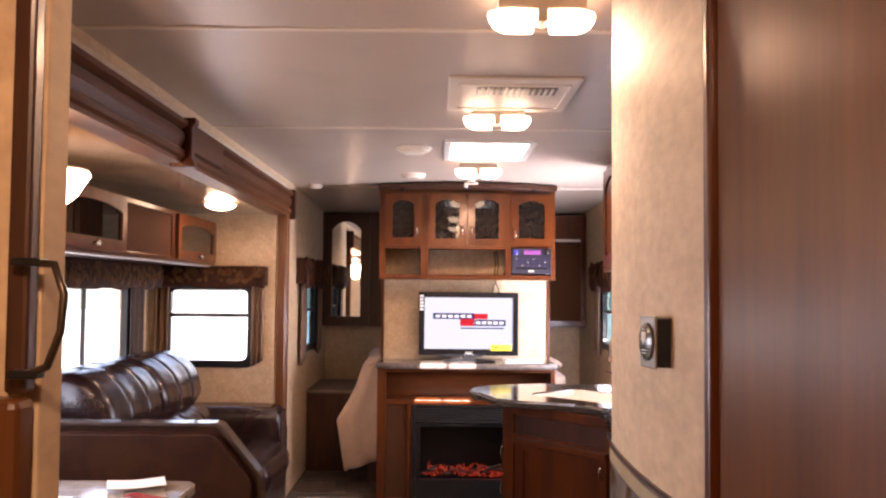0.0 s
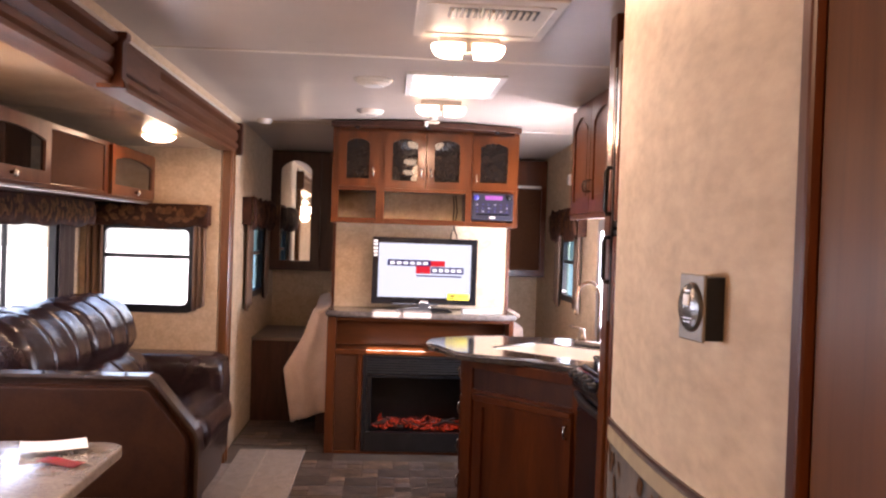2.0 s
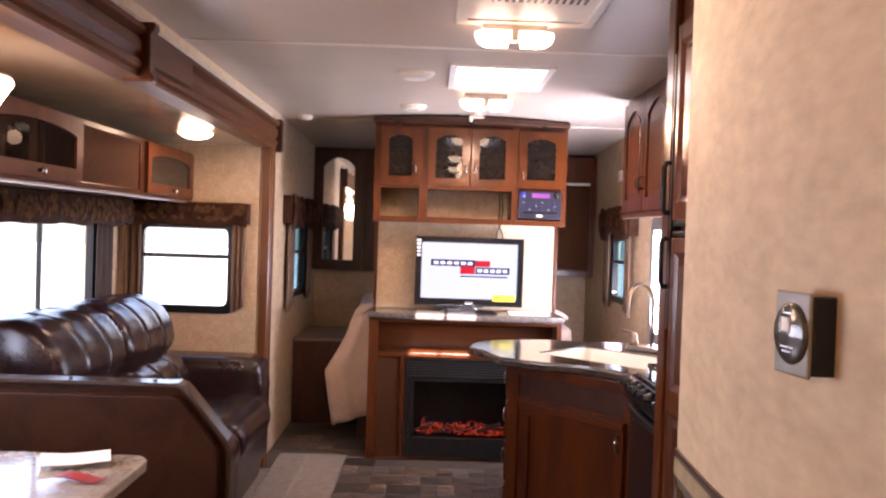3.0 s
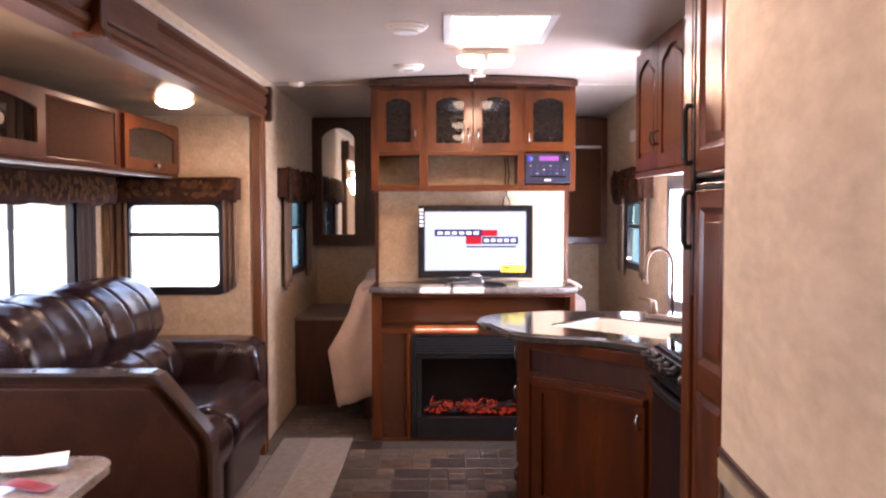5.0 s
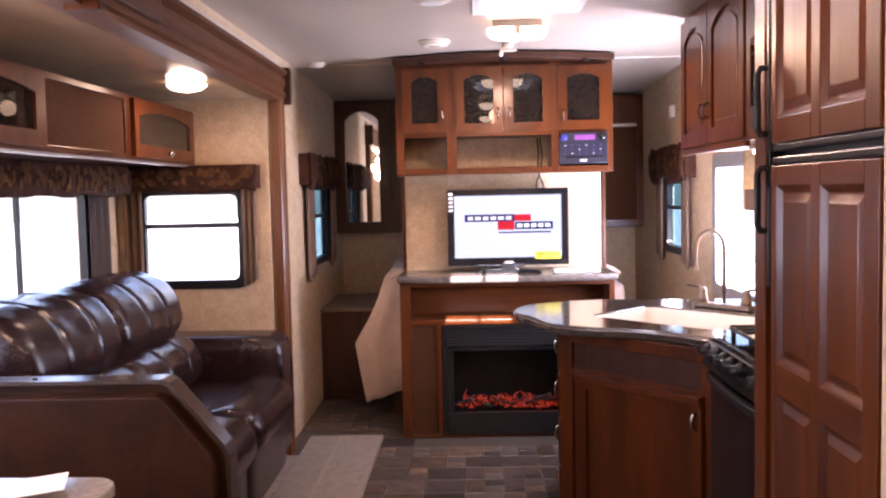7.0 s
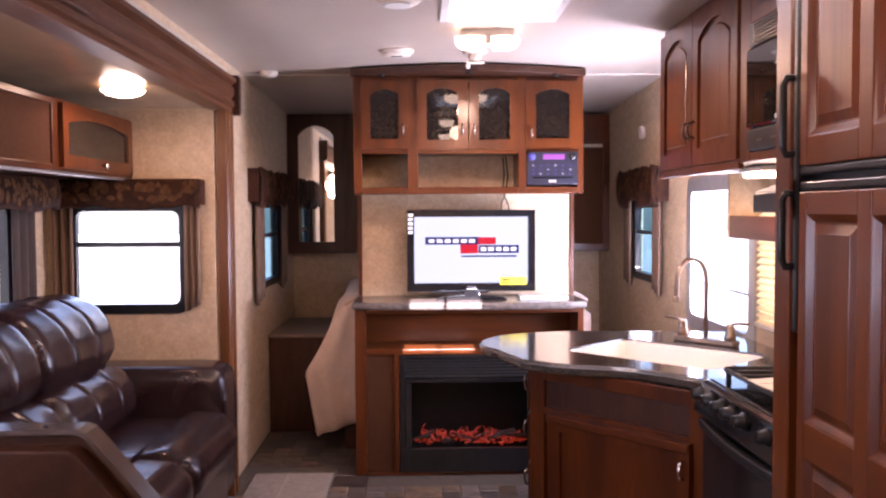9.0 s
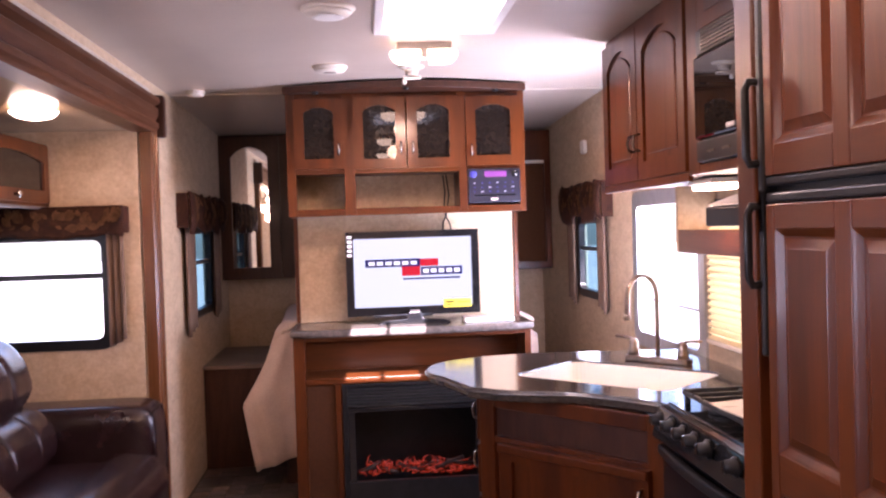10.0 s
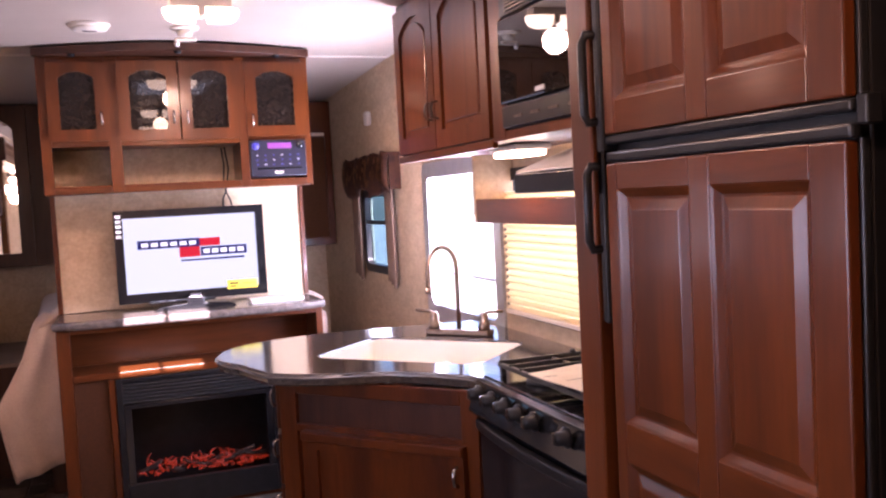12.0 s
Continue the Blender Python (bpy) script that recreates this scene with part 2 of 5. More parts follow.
def prism(points, a, b, axis="y", bev=0.0, bm=None):
    """A flat outline in the two other axes, drawn out along one axis from a to b."""
    made = bmesh.new()
    def at(p, k):
        return {"x": (k, p[0], p[1]), "y": (p[0], k, p[1]), "z": (p[0], p[1], k)}[axis]
    lo = [made.verts.new(at(p, a)) for p in points]
    hi = [made.verts.new(at(p, b)) for p in points]
    n = len(points)
    made.faces.new(lo)
    made.faces.new(hi[::-1])
    for i in range(n):
        made.faces.new((lo[i], hi[i], hi[(i + 1) % n], lo[(i + 1) % n]))
    bmesh.ops.recalc_face_normals(made, faces=made.faces[:])
    if bev > 0:
        bmesh.ops.bevel(made, geom=made.edges[:], offset=bev, segments=2, profile=0.5, affect="EDGES")
    return merge(bm, made)


def lathe(profile, place, axis="z", seg=24, bm=None):
    """A turned shape: rows of radius and height, about an axis through place."""
    made = bmesh.new()
    rings = []
    for r, h in profile:
        ring = []
        for i in range(seg):
            a = 2 * math.pi * i / seg
            p = (r * math.cos(a), r * math.sin(a), h)
            p = {"z": p, "x": (p[2], p[0], p[1]), "y": (p[1], p[2], p[0])}[axis]
            ring.append(made.verts.new(Vector(place) + Vector(p)))
        rings.append(ring)
    for q, w in zip(rings, rings[1:]):
        for i in range(seg):
            made.faces.new((q[i], q[(i + 1) % seg], w[(i + 1) % seg], w[i]))
    made.faces.new(rings[0][::-1])
    made.faces.new(rings[-1])
    bmesh.ops.remove_doubles(made, verts=made.verts[:], dist=1e-6)
    bmesh.ops.recalc_face_normals(made, faces=made.faces[:])
    return merge(bm, made)


def tube(points, r, seg=10, bm=None):
    """A round bar along a line of points."""
    made = bmesh.new()
    pts = [Vector(p) for p in points]
    rings = []
    side = None
    for i, p in enumerate(pts):
        d = (pts[min(i + 1, len(pts) - 1)] - pts[max(i - 1, 0)]).normalized()
        if side is None:
            side = d.orthogonal().normalized()
        side = (side - d * side.dot(d)).normalized()
        up = d.cross(side)
        rings.append([made.verts.new(p + (side * math.cos(2 * math.pi * k / seg) + up * math.sin(2 * math.pi * k / seg)) * r) for k in range(seg)])
    for q, w in zip(rings, rings[1:]):
        for k in range(seg):
            made.faces.new((q[k], q[(k + 1) % seg], w[(k + 1) % seg], w[k]))
    made.faces.new(rings[0][::-1])
    made.faces.new(rings[-1])
    bmesh.ops.recalc_face_normals(made, faces=made.faces[:])
    return merge(bm, made)


def arc(cx, cz, r, a0, a1, n=12):
    return [(cx + r * math.cos(radians(a0 + (a1 - a0) * i / n)), cz + r * math.sin(radians(a0 + (a1 - a0) * i / n))) for i in range(n + 1)]


def ring_prism(outer, inner, a, b, axis="y", bm=None):
    """A frame between two outlines with the same number of points."""
    made = bmesh.new()
    def at(p, k):
        return {"x": (k, p[0], p[1]), "y": (p[0], k, p[1]), "z": (p[0], p[1], k)}[axis]
    n = len(outer)
    v = [[made.verts.new(at(p, k)) for p in line] for line, k in ((outer, a), (outer, b), (inner, b), (inner, a))]
    for q, w in ((0, 1), (1, 2), (2, 3), (3, 0)):
        for i in range(n):
            made.faces.new((v[q][i], v[q][(i + 1) % n], v[w][(i + 1) % n], v[w][i]))
    bmesh.ops.recalc_face_normals(made, faces=made.faces[:])
    return merge(bm, made)


def cloth(fn, nu, nv, thick=0.008):
    """A sheet with thickness from fn(u, v), u and v from 0 to 1."""
    bm = bmesh.new()
    g = [[bm.verts.new(fn(i / nu, j / nv)) for j in range(nv + 1)] for i in range(nu + 1)]
    for i in range(nu):
        for j in range(nv):
            bm.faces.new((g[i][j], g[i + 1][j], g[i + 1][j + 1], g[i][j + 1]))
    bmesh.ops.recalc_face_normals(bm, faces=bm.faces[:])
    bmesh.ops.solidify(bm, geom=bm.faces[:], thickness=thick)
    return bm


def roll(x0, x1, y0, y1, z0, z1, creases, lean=0.0, ny=72, seg=32):
    """A stuffed roll along y: round section, full ends, and seams that pinch it into puffs."""
    bm = bmesh.new()
    cx, cz, hx, hz = (x0 + x1) / 2, (z0 + z1) / 2, (x1 - x0) / 2, (z1 - z0) / 2
    rings = []
    for i in range(ny + 1):
        v = 2 * i / ny - 1
        u = (v + 1) / 2 * (creases + 1)
        k = (1 - abs(v) ** 13) ** (1 / 3.6) if abs(v) < 1 else 0.0
        g = abs(u - round(u)) if 0.5 < u < creases + 0.5 else 0.5
        k *= 1 - 0.065 * math.exp(-g / 0.045) + 0.012 * math.cos(2 * math.pi * u)
        ring = []
        for j in range(seg):
            a = 2 * math.pi * j / seg
            c, n = math.cos(a), math.sin(a)
            px = hx * k * math.copysign(abs(c) ** 0.86, c)
            pz = hz * k * math.copysign(abs(n) ** 0.86, n) + 0.004 * math.sin(9 * a + 5 * u) * k
            ring.append(bm.verts.new((cx + px - lean * pz, y0 + (y1 - y0) * i / ny, cz + pz)))
        rings.append(ring)
    for q, w in zip(rings, rings[1:]):
        for j in range(seg):
            bm.faces.new((q[j], q[(j + 1) % seg], w[(j + 1) % seg], w[j]))
    bmesh.ops.remove_doubles(bm, verts=bm.verts[:], dist=1e-5)
    bmesh.ops.recalc_face_normals(bm, faces=bm.faces[:])
    return bm


def pillow(x0, x1, y0, y1, z0, z1, bulge=0.35, n=10, bm=None):
    """A stuffed cushion that fills a box, with full faces and soft edges."""
    made = bmesh.new()
    bmesh.ops.create_cube(made, size=2.0)
    bmesh.ops.subdivide_edges(made, edges=made.edges[:], cuts=n, use_grid_fill=True)
    c = Vector(((x0 + x1) / 2, (y0 + y1) / 2, (z0 + z1) / 2))
    h = Vector(((x1 - x0) / 2, (y1 - y0) / 2, (z1 - z0) / 2))
    p = 2 + 2.2 / max(bulge, 0.05)
    for v in made.verts:
        q = v.co
        k = (abs(q.x) ** p + abs(q.y) ** p + abs(q.z) ** p) ** (1 / p)
        q = q / k
        v.co = c + Vector((q.x * h.x, q.y * h.y, q.z * h.z))
    return merge(bm, made)


ORIGIN = {}


def thing(name, place, label, category, group="", kind=""):
    ob = new(name)
    ob.location = place
    ob.empty_display_size = 0.05
    ORIGIN[ob.name] = Vector(place)
    return tagged(ob, label, category, group, kind)


def part(name, bm, material, parent=None, label="", smooth=False):
    """Links a bmesh, built at its place in the room, as one mesh under a thing or a part."""
    o = ORIGIN[parent.name] if parent else Vector((0, 0, 0))
    bmesh.ops.translate(bm, verts=bm.verts[:], vec=-o)
    me = bpy.data.meshes.new(name)
    bm.to_mesh(me)
    bm.free()
    if smooth:
        me.polygons.foreach_set("use_smooth", [True] * len(me.polygons))
    me.materials.append(material)
    ob = new(name, me)
    ob.parent = parent
    ORIGIN[ob.name] = o
    if label:
        ob["label"] = label
    return ob


def solo(name, bm, material, label, category, kind="", group="", smooth=False):
    """A thing that is one mesh."""
    ob = part(name, bm, material, None, "", smooth)
    return tagged(ob, label, category, group, kind)


# ---- structure ----
LW, RW, CZ = -1.15, 1.05, 2.03          # left wall, right wall, ceiling height
SX, SY0, SY1, SZ = -1.93, 1.0, 5.36, 1.79   # slide-out: outer wall, ends, ceiling
FW, BW = 7.95, -1.0                     # front wall, rear wall

ground = solo("ground", box(-80, 80, -80, 80, -0.9, -0.7), ASPHALT, "pale gravel sales lot outside", "ground", "structure")
floor = solo("floor", box(-2.03, 1.15, -1.1, 8.05, -0.12, -0.004), GROUT, "brown slate-look vinyl floor", "floor", "structure")
ceiling = solo("ceiling", boxes([
    (-1.25, -0.13, -1.1, 8.05, CZ, CZ + 0.1), (0.24, 1.15, -1.1, 8.05, CZ, CZ + 0.1),
    (-0.13, 0.24, -1.1, 4.05, CZ, CZ + 0.1), (-0.13, 0.24, 4.57, 8.05, CZ, CZ + 0.1)]), CEIL, "pale beige vinyl ceiling with flat battens", "ceiling", "structure")
part("seams", boxes([(LW, RW, y - 0.012, y + 0.012, CZ - 0.004, CZ + 0.002) for y in (0.75, 2.287, 3.734, 5.95)], 0.0015), CREAM, ceiling)
ceiling_slide = solo("ceiling_slide", box(-2.03, LW - 0.02, SY0, SY1 + 0.1, SZ, SZ + 0.09), SLIDECEIL, "pale glossy ceiling of the slide-out, warm reflected light painted in", "ceiling", "structure")


def wall_with_holes(axis, k0, k1, a0, a1, z0, z1, holes):
    """A wall slab along one axis, with rectangular openings (from, to, sill, head)."""
    bm = bmesh.new()
    def put(p, q, lo, hi):
        if q - p > 1e-4 and hi - lo > 1e-4:
            if axis == "x":
                box(k0, k1, p, q, lo, hi, bm=bm)
            else:
                box(p, q, k0, k1, lo, hi, bm=bm)
    at = a0
    for p, q, lo, hi in sorted(holes):
        put(at, p, z0, z1)
        put(p, q, z0, lo)
        put(p, q, hi, z1)
        at = q
    put(at, a1, z0, z1)
    return bm


KW = (4.67, 5.49, 0.79, 1.445)    # kitchen window
BLW = (3.35, 4.58, 0.90, 1.38)     # window behind the blind
RBW = (6.06, 6.56, 0.94, 1.35)     # bedroom window, door side
LBW = (6.35, 6.95, 0.90, 1.36)     # bedroom window, slide side
SW = (3.86, 4.97, 0.90, 1.36)      # slide side window
DW = (1.75, 3.25, 0.90, 1.36)      # window over the dinette table
EW = (-1.815, -1.315, 0.885, 1.345)  # slide end window
solo("wall_right", wall_with_holes("x", RW, RW + 0.04, BW, FW + 0.1, 0, CZ, [KW, BLW, RBW]), WALLP, "beige mottled wallpaper wall with windows", "wall", "structure")
solo("wall_left_front", wall_with_holes("x", LW - 0.04, LW, 5.47, FW + 0.1, 0, CZ, [LBW]), WALLP, "beige mottled wallpaper wall with window", "wall", "structure")
solo("wall_left_rear", box(LW - 0.1, LW, BW, SY0, 0, CZ), WALLP, "beige mottled wallpaper wall", "wall", "structure")
solo("wall_left_head", box(LW - 0.06, LW, SY0, 5.47, SZ + 0.02, CZ), WALLP, "beige strip of wall above the slide-out", "wall", "structure")
solo("wall_front", box(LW, RW, FW, FW + 0.1, 0, CZ), WALLP, "beige wallpaper wall at the bed head", "wall", "structure")
solo("wall_rear", box(LW - 0.1, RW + 0.1, BW - 0.1, BW, 0, CZ), WALLP, "beige wallpaper wall", "wall", "structure")
solo("wall_slide_side", wall_with_holes("x", SX - 0.04, SX, SY0 - 0.1, SY1 + 0.04, 0, SZ, [SW, DW]), WALLP, "beige wallpaper wall of the slide-out", "wall", "structure")
solo("wall_slide_end", wall_with_holes("y", SY1, SY1 + 0.04, SX, LW - 0.02, 0, SZ, [EW]), WALLP, "beige wallpaper end wall of the slide-out", "wall", "structure")
solo("wall_slide_near", box(SX, LW - 0.02, SY0 - 0.1, SY0, 0, SZ), WALLP, "beige wallpaper end wall of the slide-out", "wall", "structure")
# soft step where the front ceiling comes down over the bed
solo("ceiling_front", prism([(5.97, CZ - 0.001), (7.95, CZ - 0.001), (7.95, 1.985), (7.4, 1.99)], LW, RW, "x"), CEIL, "ceiling panel sloping down towards the bed head", "ceiling", "structure")

# slide-out header beam with mouldings, bracket and side trim
beam = thing("trim_beam", (-1.1, 3.2, 1.79), "dark stained moulded wood header beam over the slide-out", "trim", kind="structure")
part("board", prism([(-1.19, 1.785), (-1.105, 1.785), (-1.105, 1.80), (-1.095, 1.81), (-1.095, 1.83), (-1.108, 1.84), (-1.095, 1.865), (-1.095, 1.895), (-1.108, 1.905), (-1.085, 1.92), (-1.085, 1.937), (-1.19, 1.937)], SY0, 5.47, "y"), MIDWOOD, beam)
part("cove", prism([(-1.149, 1.938), (-1.11, 1.938), (-1.118, 1.955), (-1.135, 1.985), (-1.149, 1.99)], SY0, 5.45, "y"), CREAM, beam, "cream moulding strip")
part("bracket", prism([(-1.15, 1.772), (-1.06, 1.772), (-1.062, 1.79), (-1.07, 1.80), (-1.07, 1.915), (-1.058, 1.93), (-1.058, 1.95), (-1.15, 1.95)], 3.12, 3.17, "y", 0.004), CHERRY, beam, "raised wood bracket over the beam joint")
part("joint_plate", box(-1.10, -1.076, 3.17, 3.62, 1.83, 1.925, 0.006), MIDWOOD, beam)
part("end_block", prism([(-1.16, 1.77), (-1.075, 1.77), (-1.07, 1.785), (-1.07, 1.94), (-1.075, 1.955), (-1.16, 1.955)], 5.455, 5.50, "y", 0.006), WALNUT, beam)
trim = thing("trim_slide", (-1.1, 5.45, 0.0), "dark wood post trim at the slide-out opening", "trim", kind="structure")
part("post", prism([(-1.16, 5.365), (-1.115, 5.365), (-1.105, 5.375), (-1.105, 5.40), (-1.118, 5.41), (-1.118, 5.44), (-1.105, 5.45), (-1.105, 5.475), (-1.16, 5.475)], 0.0, 1.785, "z"), DOORWOOD, trim)

# bowed bathroom wall with its leaf border
def bow(y):
    u = (y - 1.03) / 0.715
    return 0.141 + 0.022 * u - 0.014 * math.sin(math.pi * u)
def bowed(z0, z1, off, thick, y0=1.03, y1=1.745, n=18, dip=0.0):
    ys = [y0 + (y1 - y0) * i / n for i in range(n + 1)]
    bm = prism([(bow(y) - off, y) for y in ys] + [(bow(y) - off + thick, y) for y in reversed(ys)], z0, z1, "z")
    for v in bm.verts:
        v.co.z -= dip * (v.co.y - y0) / (y1 - y0)
    return bm
bath = solo("wall_bath", bowed(0, CZ, 0, 0.04), WALLP, "gently bowed beige wallpaper bathroom wall", "wall", "structure", smooth=False)
part("border", bowed(0.80, 1.058, 0.0025, 0.0025, dip=0.022), BORDER, bath, "brown leaf-pattern wallpaper border")
part("border_band", bowed(1.057, 1.064, 0.004, 0.004, dip=0.022), WALNUT, bath, "dark line above the border")
part("border_gold", bowed(1.028, 1.051, 0.004, 0.0035, dip=0.022), GOLDLINE, bath, "gold band of the border")
def leaf(y, z, a, s, off=0.0035):
    """A thin leaf of the wallpaper border."""
    bm = bmesh.new()
    rows = []
    for i in range(9):
        u = i / 8
        w = s * 0.32 * math.sin(math.pi * u) ** 0.8
        for k in (-1, 1):
            p, q = (u - 0.5) * s, k * w
            yy, zz = y + p * math.cos(a) - q * math.sin(a), z + p * math.sin(a) + q * math.cos(a)
            yy = min(max(yy, 1.035), 1.74)
            rows.append(bm.verts.new((bow(yy) - off - 0.001, yy, min(zz, 1.026 - 0.031 * (yy - 1.03)))))
    for i in range(8):
        bm.faces.new((rows[2 * i], rows[2 * i + 1], rows[2 * i + 3], rows[2 * i + 2]))
    bmesh.ops.solidify(bm, geom=bm.faces[:], thickness=0.0008)
    return bm
lr = random.Random(4)
lb = bmesh.new()
for i in range(60):
    merge(lb, leaf(1.05 + 0.68 * (i + lr.random()) / 60, 0.85 + 0.16 * lr.random(), lr.uniform(-1.4, 1.4), lr.uniform(0.025, 0.05)))
part("border_leaves", lb, LEAFTAN, bath, "tan leaves printed on the border")
solo("wall_bath_front", box(0.20, RW, 1.705, 1.745, 0, CZ), WALLP, "beige wallpaper return wall", "wall", "structure")
solo("wall_bath_inner", box(0.36, 0.40, BW, 1.1, 0, CZ), WALNUT, "dark wood panelling inside the doorway", "wall", "structure")
door = thing("door_bath", (0.165, 0.6, 0.0), "glossy brown wood-veneer bathroom door standing along the wall", "door", kind="structure")
part("leaf", box(0.142, 0.177, 0.14, 1.002, 0.02, CZ - 0.03, 0.004), DOORWOOD, door)
part("jamb", box(0.132, 0.185, 1.006, 1.028, 0.0, CZ, 0.004), CHERRY, door, "red-brown wood door jamb")
# doorway post on the other hand, with a bow handle
solo("wall_post", box(-0.62, -0.535, 0.740, 0.788, 0, CZ, 0.003), WALLP, "narrow beige wall end beside the doorway", "wall", "structure")
solo("wall_partition", box(LW, -0.62, 0.738, 0.79, 0, CZ), WALLP, "beige partition wall", "wall", "structure")
jamb = thing("door_post", (-0.56, 0.72, 0.0), "dark wood door stile with a curved pull handle", "door", kind="structure")
part("stile", box(-0.556, -0.537, 0.716, 0.738, 1.25, CZ, 0.004), WALNUT, jamb)
part("panel", box(-0.72, -0.536, 0.70, 0.738, 0.0, 1.247, 0.008), DOORWOOD, jamb)
hp = [(-0.545, 0.716, 1.362), (-0.530, 0.706, 1.362), (-0.508, 0.70, 1.360), (-0.498, 0.697, 1.335), (-0.500, 0.697, 1.305), (-0.512, 0.70, 1.275), (-0.530, 0.706, 1.268), (-0.545, 0.716, 1.268)]
for z in (1.268, 1.362):
    part("handle_mount", box(-0.545, -0.520, 0.699, 0.716, z - 0.0035, z + 0.0035, 0.0015), BLACK, jamb, "dark handle mount")
part("handle", tube(hp, 0.0036, 8), BRONZE, jamb, "curved dark bronze pull handle", True)


# ---- windows ----
def window(name, axis, k, a0, a1, z0, z1, label, bars=(), rails=(), inward=1, metal=None, glass=None):
    """A framed window in a wall whose inner face is at k; black rounded frame, glass, bars."""
    w = thing(name, (k, (a0 + a1) / 2, z0) if axis == "x" else ((a0 + a1) / 2, k, z0), label, "window", kind="structure")
    def rr(p0, p1, q0, q1, r, n=6):
        pts = []
        for cx, cz, s in ((p1 - r, q1 - r, 0), (p0 + r, q1 - r, 90), (p0 + r, q0 + r, 180), (p1 - r, q0 + r, 270)):
            pts += arc(cx, cz, r, s, s + 90, n)
        return pts
    rim = 0.042 if metal else 0.018
    e0, e1 = (k - 0.010 * inward, k + 0.026 * inward)
    part("frame", ring_prism(rr(a0 - 0.025, a1 + 0.025, z0 - 0.025, z1 + 0.025, 0.05), rr(a0 + rim, a1 - rim, z0 + rim, z1 - rim, 0.035), e0, e1, axis), metal or BLACK, w)
    if axis == "x":
        pane = part("pane", box(k + 0.016 * inward, k + 0.020 * inward, a0 + 0.01, a1 - 0.01, z0 + 0.01, z1 - 0.01), glass or GLASS, w)
        for b in bars:
            part("bar", box(k, k + 0.015 * inward, b - 0.006, b + 0.006, z0 + 0.01, z1 - 0.01, 0.003), BLACK, w)
        for b in rails:
            part("rail", box(k, k + 0.015 * inward, a0 + 0.01, a1 - 0.01, b - 0.011, b + 0.011, 0.003) if metal is None else box(k, k + 0.015 * inward, a0 + 0.01, a1 - 0.01, b - 0.005, b + 0.005, 0.002), metal or BLACK, w)
    else:
        pane = part("pane", box(a0 + 0.01, a1 - 0.01, k + 0.016, k + 0.020, z0 + 0.01, z1 - 0.01), glass or GLASS, w)
        for b in bars:
            part("bar", box(b - 0.014, b + 0.014, k, k + 0.015, z0 + 0.01, z1 - 0.01, 0.003), BLACK, w)
        for b in rails:
            part("rail", box(a0 + 0.01, a1 - 0.01, k, k + 0.015, b - 0.012, b + 0.012, 0.003), BLACK, w)
    pane.visible_shadow = False
    return w


window("window_kitchen", "x", RW, *KW, "tall sunlit window behind the kitchen sink", rails=(0.985,), metal=ALU)
window("window_blind", "x", RW, *BLW, "kitchen window covered by a lowered blind")
window("window_bed_door_side", "x", RW, *RBW, "small bedroom window with a black frame", rails=(1.19,), glass=TINTED)
window("window_bed_slide_side", "x", LW, *LBW, "small bedroom window with a black frame", rails=(1.18,), inward=-1, glass=TINTED)
window("window_sofa", "x", SX, *SW, "bright sliding window behind the sofa", bars=(4.375,), inward=-1)
window("window_dinette", "x", SX, *DW, "bright window over the dinette table", bars=(2.5,), inward=-1)
window("window_slide_end", "y", SY1, *EW, "bright window with a cross rail in the slide-out end", rails=(1.175,))
sk = thing("window_skylight", (0.05, 4.31, CZ), "bright square ceiling skylight with white frame", "skylight", kind="structure")
part("frame", boxes([(-0.16, -0.128, 4.02, 4.60, CZ - 0.012, CZ + 0.10), (0.238, 0.27, 4.02, 4.60, CZ - 0.012, CZ + 0.10),
                     (-0.128, 0.238, 4.02, 4.052, CZ - 0.012, CZ + 0.10), (-0.128, 0.238, 4.568, 4.60, CZ - 0.012, CZ + 0.10)], 0.003), WHITE, sk)
part("centre_bar", box(0.047, 0.063, 4.053, 4.567, CZ + 0.04, CZ + 0.06, 0.003), WHITE, sk)
dome = part("pane", box(-0.127, 0.237, 4.053, 4.567, CZ + 0.09, CZ + 0.094), GLASS, sk)
dome.visible_shadow = False


# ---- lamps ----
def lamp_down(place, watts, size, colour=(1.0, 0.66, 0.37)):
    o = new("ceiling_lamp_light", bpy.data.lights.new("ceiling_lamp_light", "SPOT"))
    o.data.energy, o.data.shadow_soft_size, o.data.color, o.data.spot_size, o.data.spot_blend = watts, size, colour, radians(176), 0.12
    o.location = place
    return o


def lamp_point(name, place, watts, size, colour=(1.0, 0.66, 0.37)):
    o = new(name, bpy.data.lights.new(name, "POINT"))
    o.data.energy, o.data.shadow_soft_size, o.data.color = watts, size, colour
    o.location = place
    return o


